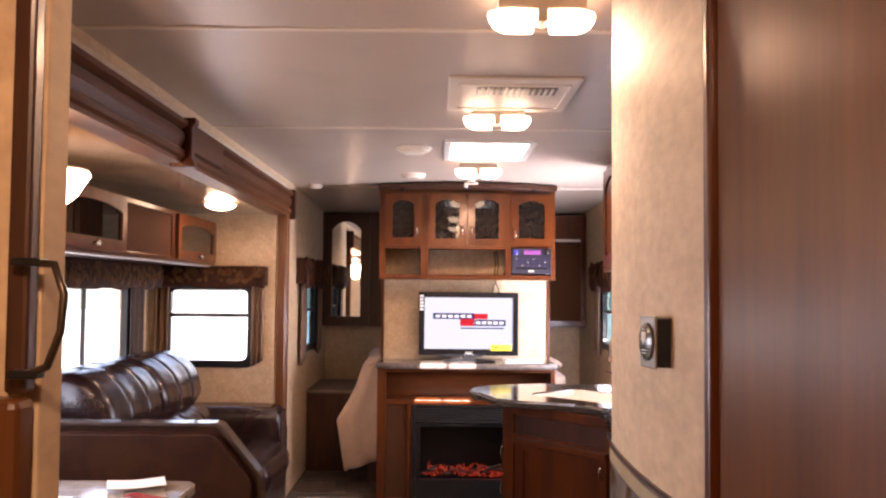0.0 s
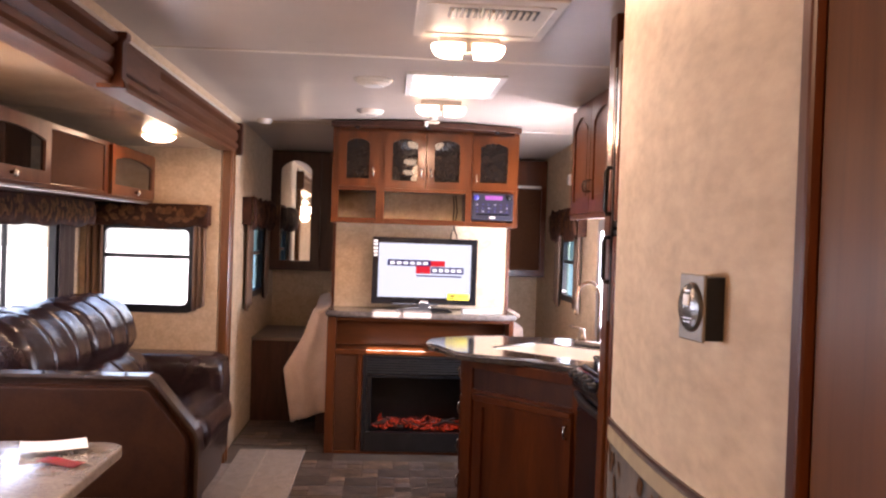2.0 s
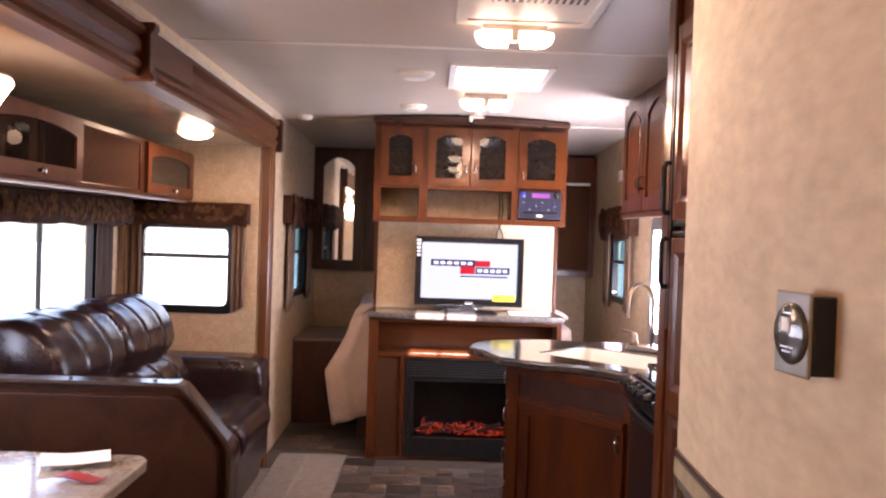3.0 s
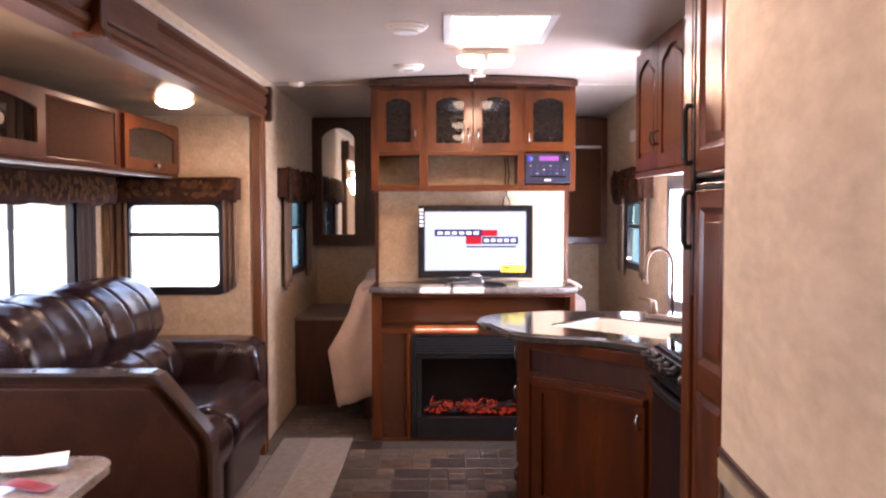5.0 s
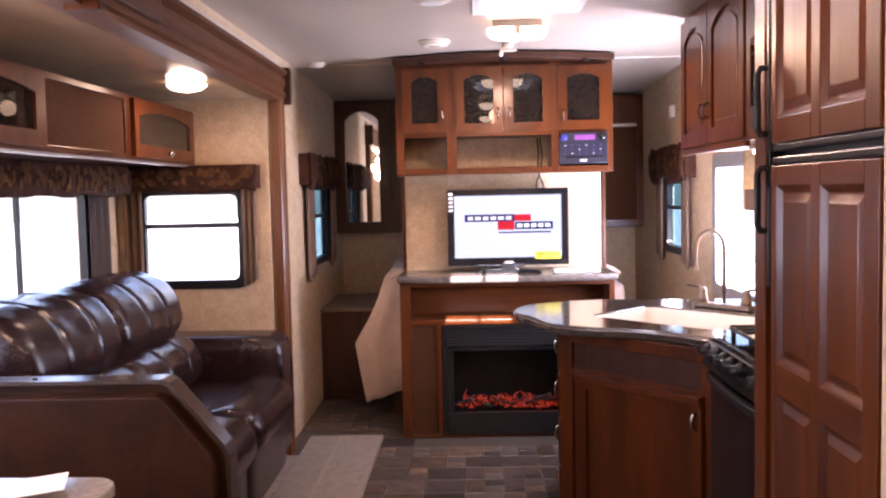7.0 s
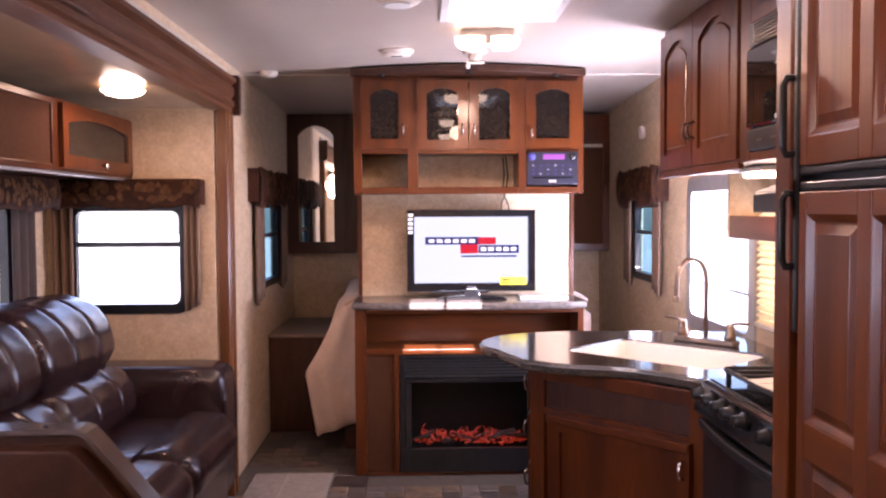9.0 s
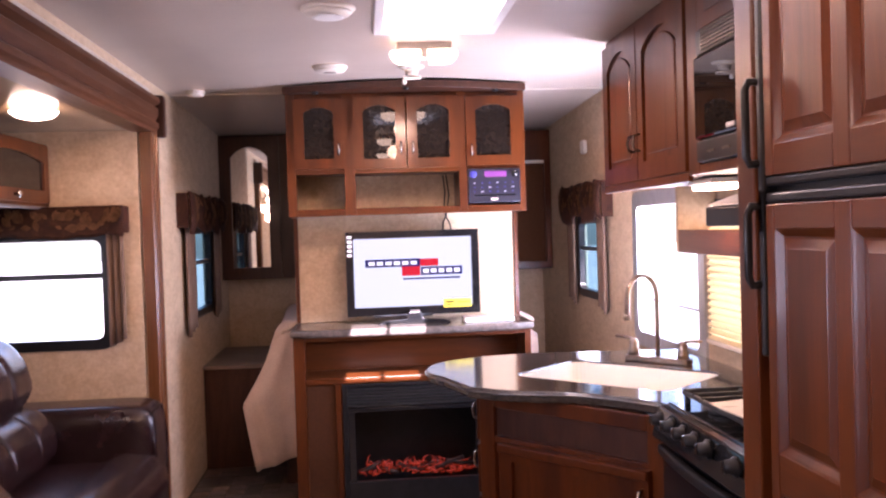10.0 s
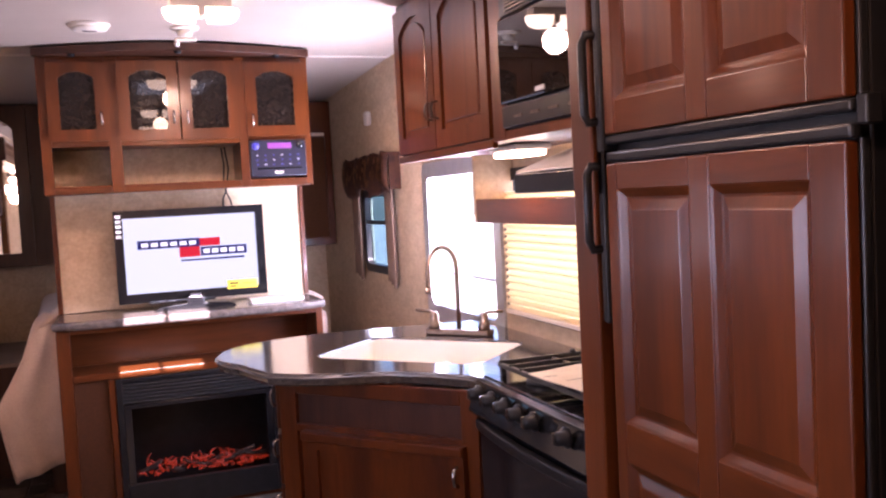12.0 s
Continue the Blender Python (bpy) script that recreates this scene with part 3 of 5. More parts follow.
def lens_half(x, y, s):
    """One D-shaped glass lens: flat towards the middle of the lamp, round on the outside, tapering downwards."""
    plan = [(0.016, -0.030), (0.070, -0.033)] + [(0.070 + 0.058 * math.cos(radians(-90 + 18 * i)), 0.033 * math.sin(radians(-90 + 18 * i))) for i in range(1, 10)] + [(0.070, 0.033), (0.016, 0.030)]
    c = (0.066, 0.0)
    bm = bmesh.new()
    rings = []
    for k, z in ((0.97, -0.030), (1.0, -0.040), (0.95, -0.052), (0.80, -0.066), (0.52, -0.076), (0.15, -0.079)):
        rings.append([bm.verts.new((x + s * (c[0] + (px - c[0]) * (k if px > 0.03 else max(k, 0.9) if k > 0.5 else k)), y + py * k, CZ + z)) for px, py in plan])
    n = len(plan)
    for q, w in zip(rings, rings[1:]):
        for i in range(n):
            bm.faces.new((q[i], q[(i + 1) % n], w[(i + 1) % n], w[i]))
    bm.faces.new(rings[0])
    bm.faces.new(rings[-1])
    bmesh.ops.remove_doubles(bm, verts=bm.verts[:], dist=1e-5)
    bmesh.ops.recalc_face_normals(bm, faces=bm.faces[:])
    return bm


def ceiling_lamp(x, y):
    """A base plate with two D-shaped glass lenses and a bezel between them."""
    t = thing("ceiling_light", (x, y, CZ - 0.06), "twin frosted-glass ceiling light, switched on", "ceiling light", "twin ceiling lights")
    part("base_plate", box(x - 0.105, x + 0.105, y - 0.030, y + 0.030, CZ - 0.030, CZ + 0.001, 0.006), CREAM, t)
    part("bezel", box(x - 0.013, x + 0.013, y - 0.030, y + 0.030, CZ - 0.058, CZ - 0.016, 0.005), CREAM, t)
    part("switch", box(x - 0.006, x + 0.006, y - 0.012, y + 0.012, CZ - 0.063, CZ - 0.057, 0.002), WHITE, t)
    for s in (-1, 1):
        part("lens", lens_half(x, y, s), LAMPGLASS, t, "glowing frosted glass lens", True)
    return t


for x, y in ((0.054, 2.04), (0.035, 3.32), (0.032, 4.80), (-0.19, -0.35)):
    ceiling_lamp(x, y)
    lamp_down((x, y, CZ - 0.125), (1.6 if y < 3 else 1.3 if y < 4 else 2.9) if y > 0 else 4.6, 0.05)

sl = thing("slide_ceiling_light", (-1.33, 4.62, SZ - 0.04), "small round glass ceiling light in the slide-out, switched on", "ceiling light")
part("base", lathe([(0.046, 0.0), (0.048, -0.004), (0.042, -0.007)], (-1.33, 4.62, SZ), "z", 24), CREAM, sl, "", True)
part("shade", lathe([(0.050, -0.008), (0.080, -0.014), (0.077, -0.020), (0.060, -0.033), (0.030, -0.041), (0.001, -0.043)], (-1.33, 4.62, SZ), "z", 24), LAMPGLASS, sl, "glowing frosted glass bowl", True)
lamp_down((-1.33, 4.62, SZ - 0.075), 0.50, 0.05)

PX, PY = -1.325, 2.5
pend = thing("pendant_lamp", (PX, PY, 1.56), "bronze pendant lamp with a white glass bowl over the dinette", "pendant lamp")
part("canopy", lathe([(0.06, 0.0), (0.062, -0.01), (0.035, -0.025), (0.008, -0.03)], (PX, PY, SZ), "z", 20), BRONZE, pend, "", True)
for s in (-0.03, 0.03):
    part("rod", tube([(PX + s, PY, SZ - 0.02), (PX + s, PY, 1.67)], 0.005, 8), BRONZE, pend)
part("rim_ring", lathe([(0.125, 0.0), (0.13, 0.004), (0.125, 0.008), (0.05, 0.012), (0.001, 0.013)], (PX, PY, 1.672), "z", 28), CREAM, pend, "", True)
part("bowl", lathe([(0.13, 0.0), (0.132, -0.008), (0.115, -0.035), (0.098, -0.065), (0.07, -0.09), (0.03, -0.103), (0.001, -0.105)], (PX, PY, 1.67), "z", 28), LAMPGLASS, pend, "glowing white glass bowl", True)
lamp_point("pendant_light", (PX, PY, 1.735), 0.22, 0.04)
lamp_point("pendant_light", (PX, PY, 1.53), 1.0, 0.05)

uclight = thing("under_cabinet_light", (0.86, 4.05, 1.44), "warm under-cabinet light, switched on", "light")
part("housing", box(0.80, 0.92, 3.97, 4.16, 1.440, 1.458, 0.005), CREAM, uclight)
part("lens", box(0.81, 0.91, 3.98, 4.15, 1.424, 1.440, 0.007), LAMPGLASS, uclight, "glowing lens")
lamp_down((0.86, 4.065, 1.418), 1.1, 0.04)


# daylight that the windows let in
def window_light(place, target, w, h, watts):
    o = new("window_daylight", bpy.data.lights.new("window_daylight", "AREA"))
    o.data.shape, o.data.size, o.data.size_y, o.data.energy, o.data.color = "RECTANGLE", w, h, watts, (0.85, 0.925, 1.0)
    o.matrix_world = look(place, target)
    return o
window_light((RW + 0.045, 5.08, 1.14), (0, 5.45, 1.20), 0.80, 0.58, 2.4)
window_light((RW + 0.02, 5.10, 0.93), (0.83, 5.45, 1.75), 0.74, 0.12, 6.2)
window_light((RW + 0.050, 3.965, 1.14), (0, 3.965, 1.14), 1.15, 0.42, 0.45)
window_light((RW + 0.052, 6.31, 1.145), (0.35, 6.2, 1.62), 0.40, 0.34, 0.5)
window_light((LW - 0.052, 6.65, 1.13), (0, 6.65, 1.13), 0.54, 0.40, 0.06)
window_light((SX - 0.052, 4.395, 1.13), (0, 4.395, 1.13), 1.0, 0.42, 0.25)
window_light((SX - 0.052, 2.5, 1.13), (0, 2.2, 1.2), 1.4, 0.42, 2.8)
window_light((-1.565, SY1 + 0.052, 1.115), (-1.565, 0, 1.115), 0.46, 0.42, 0.1)
window_light((0.055, 4.31, CZ + 0.088), (0.055, 4.31, 0), 0.34, 0.48, 0.55)


# ---- shared furniture pieces ----
def arch_outline(x0, x1, z0, z1, rise, n=12):
    """An outline with a flat-arched head, starting bottom left; always n + 3 points."""
    pts = [(x0, z0), (x1, z0)]
    for i in range(n + 1):
        u = i / n
        pts.append((x1 + (x0 - x1) * u, z1 - rise + rise * math.sin(math.pi * u) ** 0.75))
    return pts


def cabinet_door(parent, x0, x1, z0, z1, face, axis, fill, rise=0.025, stile=0.05, thick=0.018, out=-1, wood=None, knob=None, name="door", raised=False, metal=None, round_knob=False):
    """A framed door on a face (plane at face, opening towards out): stiles, arched opening, panel, knob."""
    wood = wood or CHERRY
    d0, d1 = face, face + out * thick
    n = 12
    outer = [(x0, z0), (x1, z0)] + [(x1 + (x0 - x1) * i / n, z1) for i in range(n + 1)]
    inner = arch_outline(x0 + stile, x1 - stile, z0 + stile, z1 - stile * 0.8, rise, n)
    d = part(name, ring_prism(outer, inner, d0, d1, axis), wood, parent)
    if raised:
        part("panel", prism(arch_outline(x0 + stile - 0.001, x1 - stile + 0.001, z0 + stile - 0.001, z1 - stile * 0.8 + 0.001, rise, n), d0, d0 + out * thick * 0.4, axis), fill, d)
        m = 0.022
        part("raised_field", prism(arch_outline(x0 + stile + m, x1 - stile - m, z0 + stile + m, z1 - stile * 0.8 - m, rise, n), d0 + out * thick * 0.4, d0 + out * thick * 0.85, axis, 0.004), fill, d)
    else:
        part("panel", prism(arch_outline(x0 + stile - 0.001, x1 - stile + 0.001, z0 + stile - 0.001, z1 - stile * 0.8 + 0.001, rise, n), d0 + out * 0.002, d0 + out * thick * 0.45, axis), fill, d)
    if knob:
        kx, kz = knob
        if round_knob:
            part("knob", lathe([(0.006, 0.0), (0.006, out * 0.012), (0.015, out * 0.016), (0.015, out * 0.022), (0.009, out * 0.027), (0.001, out * 0.028)], (d1, kx, kz), "x", 16), CHROME, d, "small round bright metal knob", True)
            return d
        if axis == "y":
            pts = [(kx, d1, kz + 0.028), (kx, d1 + out * 0.02, kz + 0.024), (kx, d1 + out * 0.026, kz), (kx, d1 + out * 0.02, kz - 0.024), (kx, d1, kz - 0.028)]
        else:
            pts = [(d1, kx, kz + 0.028), (d1 + out * 0.02, kx, kz + 0.024), (d1 + out * 0.026, kx, kz), (d1 + out * 0.02, kx, kz - 0.024), (d1, kx, kz - 0.028)]
        part("handle", tube(pts, 0.005, 8), metal or BRONZE, d, "bright metal bow handle" if metal else "dark metal bow handle", True)
    return d


# ---- entertainment centre ----
EX0, EX1 = -0.565, 0.575
ec = thing("entertainment_center", (0, 5.9, 0), "cherry wood entertainment wall with fireplace, shelves and cabinets", "cabinet")
part("back_panel", box(EX0 + 0.02, EX1 - 0.02, 5.985, 6.01, 0.875, 1.41), WALLP, ec, "beige wallpaper panel behind the television")
for x in (EX0, EX1 - 0.02):
    part("side_panel", box(x, x + 0.02, 5.7005, 6.09, 0.0, 0.834, 0.002), CHERRY, ec)
    part("side_panel", box(x, x + 0.02, 5.72, 6.09, 1.405, 1.985, 0.002), CHERRY, ec)
    part("edge_strip", box(x, x + 0.02, 5.972, 6.09, 0.873, 1.404, 0.002), CHERRY, ec)
part("rear_panel", box(EX0 + 0.02, EX1 - 0.02, 6.06, 6.09, 0.0, 1.985), WALLP, ec)
# upper cabinet
part("top_board", box(EX0 + 0.02, EX1 - 0.02, 5.725, 6.06, 1.965, 1.985), CHERRY_H, ec)
part("shelf", box(EX0 + 0.02, EX1 - 0.02, 5.722, 6.058, 1.612, 1.628), CHERRY_H, ec)
part("bottom_board", box(EX0 + 0.02, EX1 - 0.02, 5.722, 6.058, 1.408, 1.426), CHERRY_H, ec)
part("cubby_back", box(EX0 + 0.02, EX1 - 0.02, 6.03, 6.058, 1.427, 1.611), WALLP, ec)
for x in (-0.275, 0.268):
    part("divider", box(x - 0.008, x + 0.008, 5.722, 6.03, 1.427, 1.611), CHERRY, ec)
FF = 5.72
def ec_frame(x0, x1, z0, z1, y=FF, d=0.02):
    part("face_frame", box(x0, x1, y - d, y, z0, z1, 0.0025), CHERRY if z1 - z0 > x1 - x0 else CHERRY_H, ec)
ec_frame(EX0, EX0 + 0.042, 1.405, 1.985)
ec_frame(EX1 - 0.03, EX1, 1.405, 1.985)
ec_frame(-0.297, -0.245, 1.405, 1.985, FF - 0.012, 0.022)
ec_frame(0.25, 0.29, 1.405, 1.985, FF - 0.012, 0.022)
for x0, x1, y in ((EX0 + 0.042, -0.297, FF), (-0.245, 0.25, FF - 0.012), (0.29, EX1 - 0.03, FF)):
    ec_frame(x0, x1, 1.955, 1.985, y)
    ec_frame(x0, x1, 1.603, 1.634, y)
    ec_frame(x0, x1, 1.405, 1.438, y)
cabinet_door(ec, -0.528, -0.293, 1.628, 1.958, 5.699, "y", SMOKED, 0.03, 0.048, knob=(-0.318, 1.72), name="door", metal=CHROME)
cabinet_door(ec, -0.250, 0.000, 1.622, 1.962, 5.687, "y", SMOKED, 0.03, 0.048, knob=(-0.026, 1.72), name="door", metal=CHROME)
cabinet_door(ec, 0.006, 0.256, 1.622, 1.962, 5.687, "y", SMOKED, 0.03, 0.048, knob=(0.032, 1.72), name="door", metal=CHROME)
cabinet_door(ec, 0.288, 0.552, 1.628, 1.958, 5.699, "y", SMOKED, 0.03, 0.048, knob=(0.313, 1.70), name="door", metal=CHROME)
n = 16
crown = [(EX0 - 0.012, 5.74), (EX1 + 0.012, 5.74)] + [(EX1 + 0.012 + (EX0 - EX1 - 0.024) * i / n, 5.70 - 0.155 * math.sin(math.pi * i / n)) for i in range(n + 1)]
part("crown", prism(crown, 1.986, 2.020, "z", 0.003), WALNUT, ec, "bowed dark wood crown moulding")
for x in (-0.42, -0.0, 0.43):
    part("puck_light", lathe([(0.016, 0.0), (0.018, -0.005), (0.012, -0.012), (0.001, -0.013)], (x, 5.712 - 0.155 * math.cos(x * 2.7), 1.986), "z", 14), BLACK, ec, "small dark spotlight under the crown", True)
# worktop
top = [(EX0 - 0.012, 5.985), (EX1 + 0.012, 5.985), (EX1 + 0.012, 5.66)] + [(EX1 + (EX0 - EX1) * i / n, 5.635 - 0.035 * math.sin(math.pi * i / n)) for i in range(1, n)] + [(EX0 - 0.012, 5.66)]
tb = prism(top, 0.835, 0.872, "z")
bmesh.ops.bevel(tb, geom=[e for e in tb.edges if abs(e.verts[0].co.z - e.verts[1].co.z) < 1e-5], offset=0.013, segments=4, profile=0.5, affect="EDGES")
part("countertop", tb, GREYTOP, ec, "grey speckled laminate top with rounded front edge")
# lower part
part("shelf_back", box(EX0 + 0.02, EX1 - 0.02, 5.95, 5.968, 0.634, 0.834), CHERRY_H, ec)
part("shelf_floor", box(EX0 + 0.02, EX1 - 0.02, 5.702, 5.95, 0.612, 0.633, 0.003), CHERRY_H, ec)
lf = 5.70
def low(x0, x1, z0, z1, m=None):
    part("face_frame", box(x0, x1, lf - 0.02, lf, z0, z1, 0.003), m or (CHERRY if z1 - z0 > x1 - x0 else CHERRY_H), ec)
low(EX0, EX0 + 0.055, 0.0, 0.834)
low(EX1 - 0.03, EX1, 0.0, 0.834)
low(EX0 + 0.055, EX1 - 0.03, 0.605, 0.634)
low(EX0 + 0.055, EX1 - 0.03, 0.812, 0.834)
low(EX0 + 0.055, EX1 - 0.03, 0.0, 0.014)
low(-0.372, -0.345, 0.014, 0.605)
low(0.352, 0.379, 0.014, 0.605)
for x0, x1 in ((EX0 + 0.056, -0.373), (0.380, EX1 - 0.031)):
    part("speaker_panel", box(x0, x1, lf - 0.006, lf + 0.004, 0.015, 0.604), SPEAKER, ec, "dark brown cloth speaker panel")

fp = thing("electric_fireplace", (0.0, 5.75, 0.015), "black electric fireplace with glowing ember logs", "fireplace")
for r in [(-0.343, -0.318, 5.675, 5.70, 0.016, 0.603), (0.325, 0.350, 5.675, 5.70, 0.016, 0.603), (-0.318, 0.325, 5.675, 5.70, 0.585, 0.603), (-0.318, 0.325, 5.672, 5.70, 0.016, 0.135)]:
    part("surround", box(*r, 0.003), BLACK, fp)
for i in range(6):
    z = 0.495 + i * 0.0155
    part("louvre", prism([(5.676, z), (5.700, z + 0.0055), (5.700, z + 0.008), (5.676, z + 0.0032)], -0.316, 0.323, "x"), LOUVRE, fp)
part("louvre_back", box(-0.317, 0.324, 5.705, 5.715, 0.485, 0.584), BLACK, fp)
part("glass_frame", boxes([(-0.318, 0.325, 5.68, 5.70, 0.466, 0.486), (-0.318, -0.285, 5.68, 5.70, 0.136, 0.466), (0.292, 0.325, 5.68, 5.70, 0.136, 0.466)], 0.002), BLACKGLOSS, fp)
for r in [(-0.32, 0.327, 5.95, 5.96, 0.03, 0.49), (-0.33, -0.32, 5.71, 5.96, 0.03, 0.49), (0.327, 0.337, 5.71, 5.96, 0.03, 0.49), (-0.32, 0.327, 5.71, 5.96, 0.03, 0.04), (-0.32, 0.327, 5.716, 5.96, 0.485, 0.495)]:
    part("firebox_plate", box(*r), BLACK, fp)
fr = random.Random(11)
for i in range(6):
    x, z, a = -0.23 + i * 0.094 + fr.uniform(-0.02, 0.02), 0.155 + fr.uniform(0, 0.03), fr.uniform(-0.5, 0.5)
    L = fr.uniform(0.05, 0.085)
    pts = [(x + k * L * math.cos(a), 5.77 + fr.uniform(-0.02, 0.02), z + k * L * math.sin(a)) for k in (-1, -0.4, 0.3, 1)]
    part("log", tube(pts, fr.uniform(0.008, 0.013), 9), LOG, fp, "", True)
def tongue(x, y, z, L, a, r, bm):
    """A curled, tapering sliver of glowing ember."""
    c = fr.uniform(-2.6, 2.6)
    pts, rs = [], (0.5, 1.0, 0.9, 0.55, 0.12)
    for k in range(5):
        pts.append((x, y, z))
        x, z = x + L / 4 * math.cos(a), z + L / 4 * math.sin(a)
        a += c / 4
    made = tube(pts, r, 6)
    made.verts.ensure_lookup_table()
    for k in range(5):
        p = Vector(pts[k])
        for v in made.verts[k * 6:k * 6 + 6]:
            v.co = p + (v.co - p) * rs[k]
    return merge(bm, made)
eb = bmesh.new()
for i in range(150):
    x = fr.uniform(-0.27, 0.28)
    tongue(x, 5.745 + fr.uniform(0, 0.06), 0.139 + 0.05 * fr.random() ** 1.4, fr.uniform(0.018, 0.042), fr.uniform(-0.4, 3.5), fr.uniform(0.003, 0.008), eb)
part("ember_bed", eb, EMBER, fp, "bed of glowing red embers", True)["kind"] = "stuff"
for i in range(13):
    x = -0.25 + 0.5 * (i + fr.random()) / 13
    part("flame", tongue(x, 5.79 + fr.uniform(0, 0.02), 0.17, fr.uniform(0.03, 0.075), fr.uniform(1.1, 2.0), fr.uniform(0.003, 0.006), None), EMBER, fp, "", True)

tv = thing("television", (0.02, 5.80, 0.873), "black flat-screen television showing a broadcast logo", "television")
part("casing", ring_prism([(-0.305, 0.912), (0.345, 0.912), (0.345, 1.325), (-0.305, 1.325)], [(-0.268, 0.955), (0.308, 0.955), (0.308, 1.290), (-0.268, 1.290)], 5.775, 5.80, "y"), BLACKGLOSS, tv, "glossy black bezel")
part("rear_shell", box(-0.29, 0.33, 5.80, 5.86, 0.92, 1.315, 0.02), BLACK, tv)
part("screen", box(-0.269, 0.309, 5.784, 5.80, 0.954, 1.291), SCREEN_W, tv, "lit screen, pale cloudy picture")
part("logo_bar", box(-0.212, 0.055, 5.7815, 5.7838, 1.150, 1.188), SCREEN_N, tv)
part("logo_bar", box(0.055, 0.145, 5.7815, 5.7838, 1.150, 1.186), SCREEN_R, tv)
part("logo_bar", box(-0.035, 0.055, 5.7812, 5.7838, 1.104, 1.150), SCREEN_R, tv)
part("logo_bar", box(0.058, 0.262, 5.7812, 5.7838, 1.106, 1.146), SCREEN_N, tv)
for i in range(6):
    part("logo_block", box(-0.196 + i * 0.041, -0.166 + i * 0.041, 5.7795, 5.7814, 1.159, 1.177), LETTER_W, tv)
for i in range(5):
    part("logo_block", box(0.069 + i * 0.038, 0.097 + i * 0.038, 5.7790, 5.7811, 1.116, 1.136), LETTER_W, tv)
part("logo_line", box(-0.03, 0.25, 5.7815, 5.7838, 1.086, 1.094), SCREEN_N, tv)
part("sticker", box(0.165, 0.300, 5.7715, 5.7745, 0.945, 0.985), YELLOW, tv, "yellow energy label on the lower bezel")
part("sticker_print", boxes([(0.175, 0.215, 5.7705, 5.7714, 0.966, 0.975), (0.175, 0.205, 5.7705, 5.7714, 0.953, 0.960), (0.235, 0.29, 5.7705, 5.7714, 0.966, 0.970)]), BLACK, tv)
part("feature_labels", boxes([(-0.298, -0.275, 5.7715, 5.7745, z, z + 0.014) for z in (1.205, 1.227, 1.249, 1.271, 1.293)]), PAPER, tv)
part("badge", box(0.0, 0.045, 5.771, 5.7745, 0.927, 0.938), ALU, tv)
part("stand", prism([(-0.16, 0.874), (0.20, 0.874), (0.17, 0.89), (0.06, 0.898), (0.05, 0.93), (-0.01, 0.93), (-0.02, 0.898), (-0.13, 0.89)], 5.74, 5.87, "y", 0.003), BLACKGLOSS, tv)
part("soundbar_edge", box(-0.18, 0.11, 5.768, 5.776, 0.905, 0.918, 0.004), BLACKGLOSS, tv)

radio = thing("radio", (0.41, 5.70, 1.44), "black stereo unit with blue-lit buttons and pink display", "radio")
part("faceplate", box(0.292, 0.546, 5.682, 5.699, 1.447, 1.612, 0.006), NAVYP, radio)
part("body", box(0.30, 0.54, 5.70, 5.86, 1.45, 1.60), BLACK, radio)
part("display", box(0.372, 0.478, 5.679, 5.6825, 1.572, 1.598, 0.002), PINKLIT, radio)
for x in (0.318, 0.518):
    part("knob", lathe([(0.017, 0), (0.016, -0.012), (0.001, -0.013)], (x, 5.682, 1.585), "y", 18), BLUELIT if x < 0.4 else BLACKGLOSS, radio, "blue-lit round knob", True)
for r in range(3):
    for c in range(6):
        part("button", box(0.318 + c * 0.037, 0.328 + c * 0.037, 5.679, 5.6825, 1.540 - r * 0.021, 1.546 - r * 0.021, 0.001), BLUELIT if (r + c) % 3 else ALU, radio)
part("slot", box(0.32, 0.52, 5.679, 5.6825, 1.480, 1.486), BLACKGLOSS, radio)
part("badge", box(0.40, 0.436, 5.679, 5.6825, 1.459, 1.470, 0.0012), CREAM, radio, "pale oval badge")

cab = solo("power_cable", tube([(0.20, 5.99, 1.60), (0.205, 5.96, 1.52), (0.20, 5.965, 1.45), (0.21, 5.97, 1.40), (0.19, 5.95, 1.36), (0.185, 5.93, 1.30)], 0.004, 6), BLACK, "black television cable hanging behind the set", "cable")
solo("power_cable", tube([(0.215, 5.99, 1.605), (0.225, 5.96, 1.50), (0.215, 5.965, 1.44), (0.205, 5.97, 1.40), (0.225, 5.95, 1.35), (0.23, 5.93, 1.30)], 0.004, 6), BLACK, "black television cable hanging behind the set", "cable")
solo("remote_bar", box(0.03, 0.20, 5.80, 5.84, 1.428, 1.438, 0.003), BLACK, "slim black box lying in the shelf cubby", "box")
solo("leaflet", box(0.26, 0.50, 5.70, 5.84, 0.874, 0.892, 0.003), PAPER, "white leaflet lying on the grey counter", "paper")

# ---- kitchen: upper cabinets, microwave, hood ----
uc = thing("wall_cabinet", (0.9, 4.4, 1.46), "cherry wall cabinet with two arched doors", "cabinet")
part("body", box(0.740, RW - 0.002, 3.945, 4.830, 1.462, CZ - 0.004, 0.002), CHERRY, uc)
part("light_rail", box(0.723, 0.740, 3.945, 4.832, 1.445, 1.47, 0.003), CHERRY_Y, uc)
cabinet_door(uc, 4.410, 4.818, 1.475, 1.995, 0.739, "x", CHERRY, 0.05, 0.058, raised=True, knob=(4.437, 1.60))
cabinet_door(uc, 3.960, 4.403, 1.475, 1.995, 0.739, "x", CHERRY, 0.05, 0.058, raised=True, knob=(4.377, 1.60))
mc = thing("microwave_cabinet", (0.9, 3.6, 1.46), "cherry cabinet surround with a built-in microwave", "cabinet")
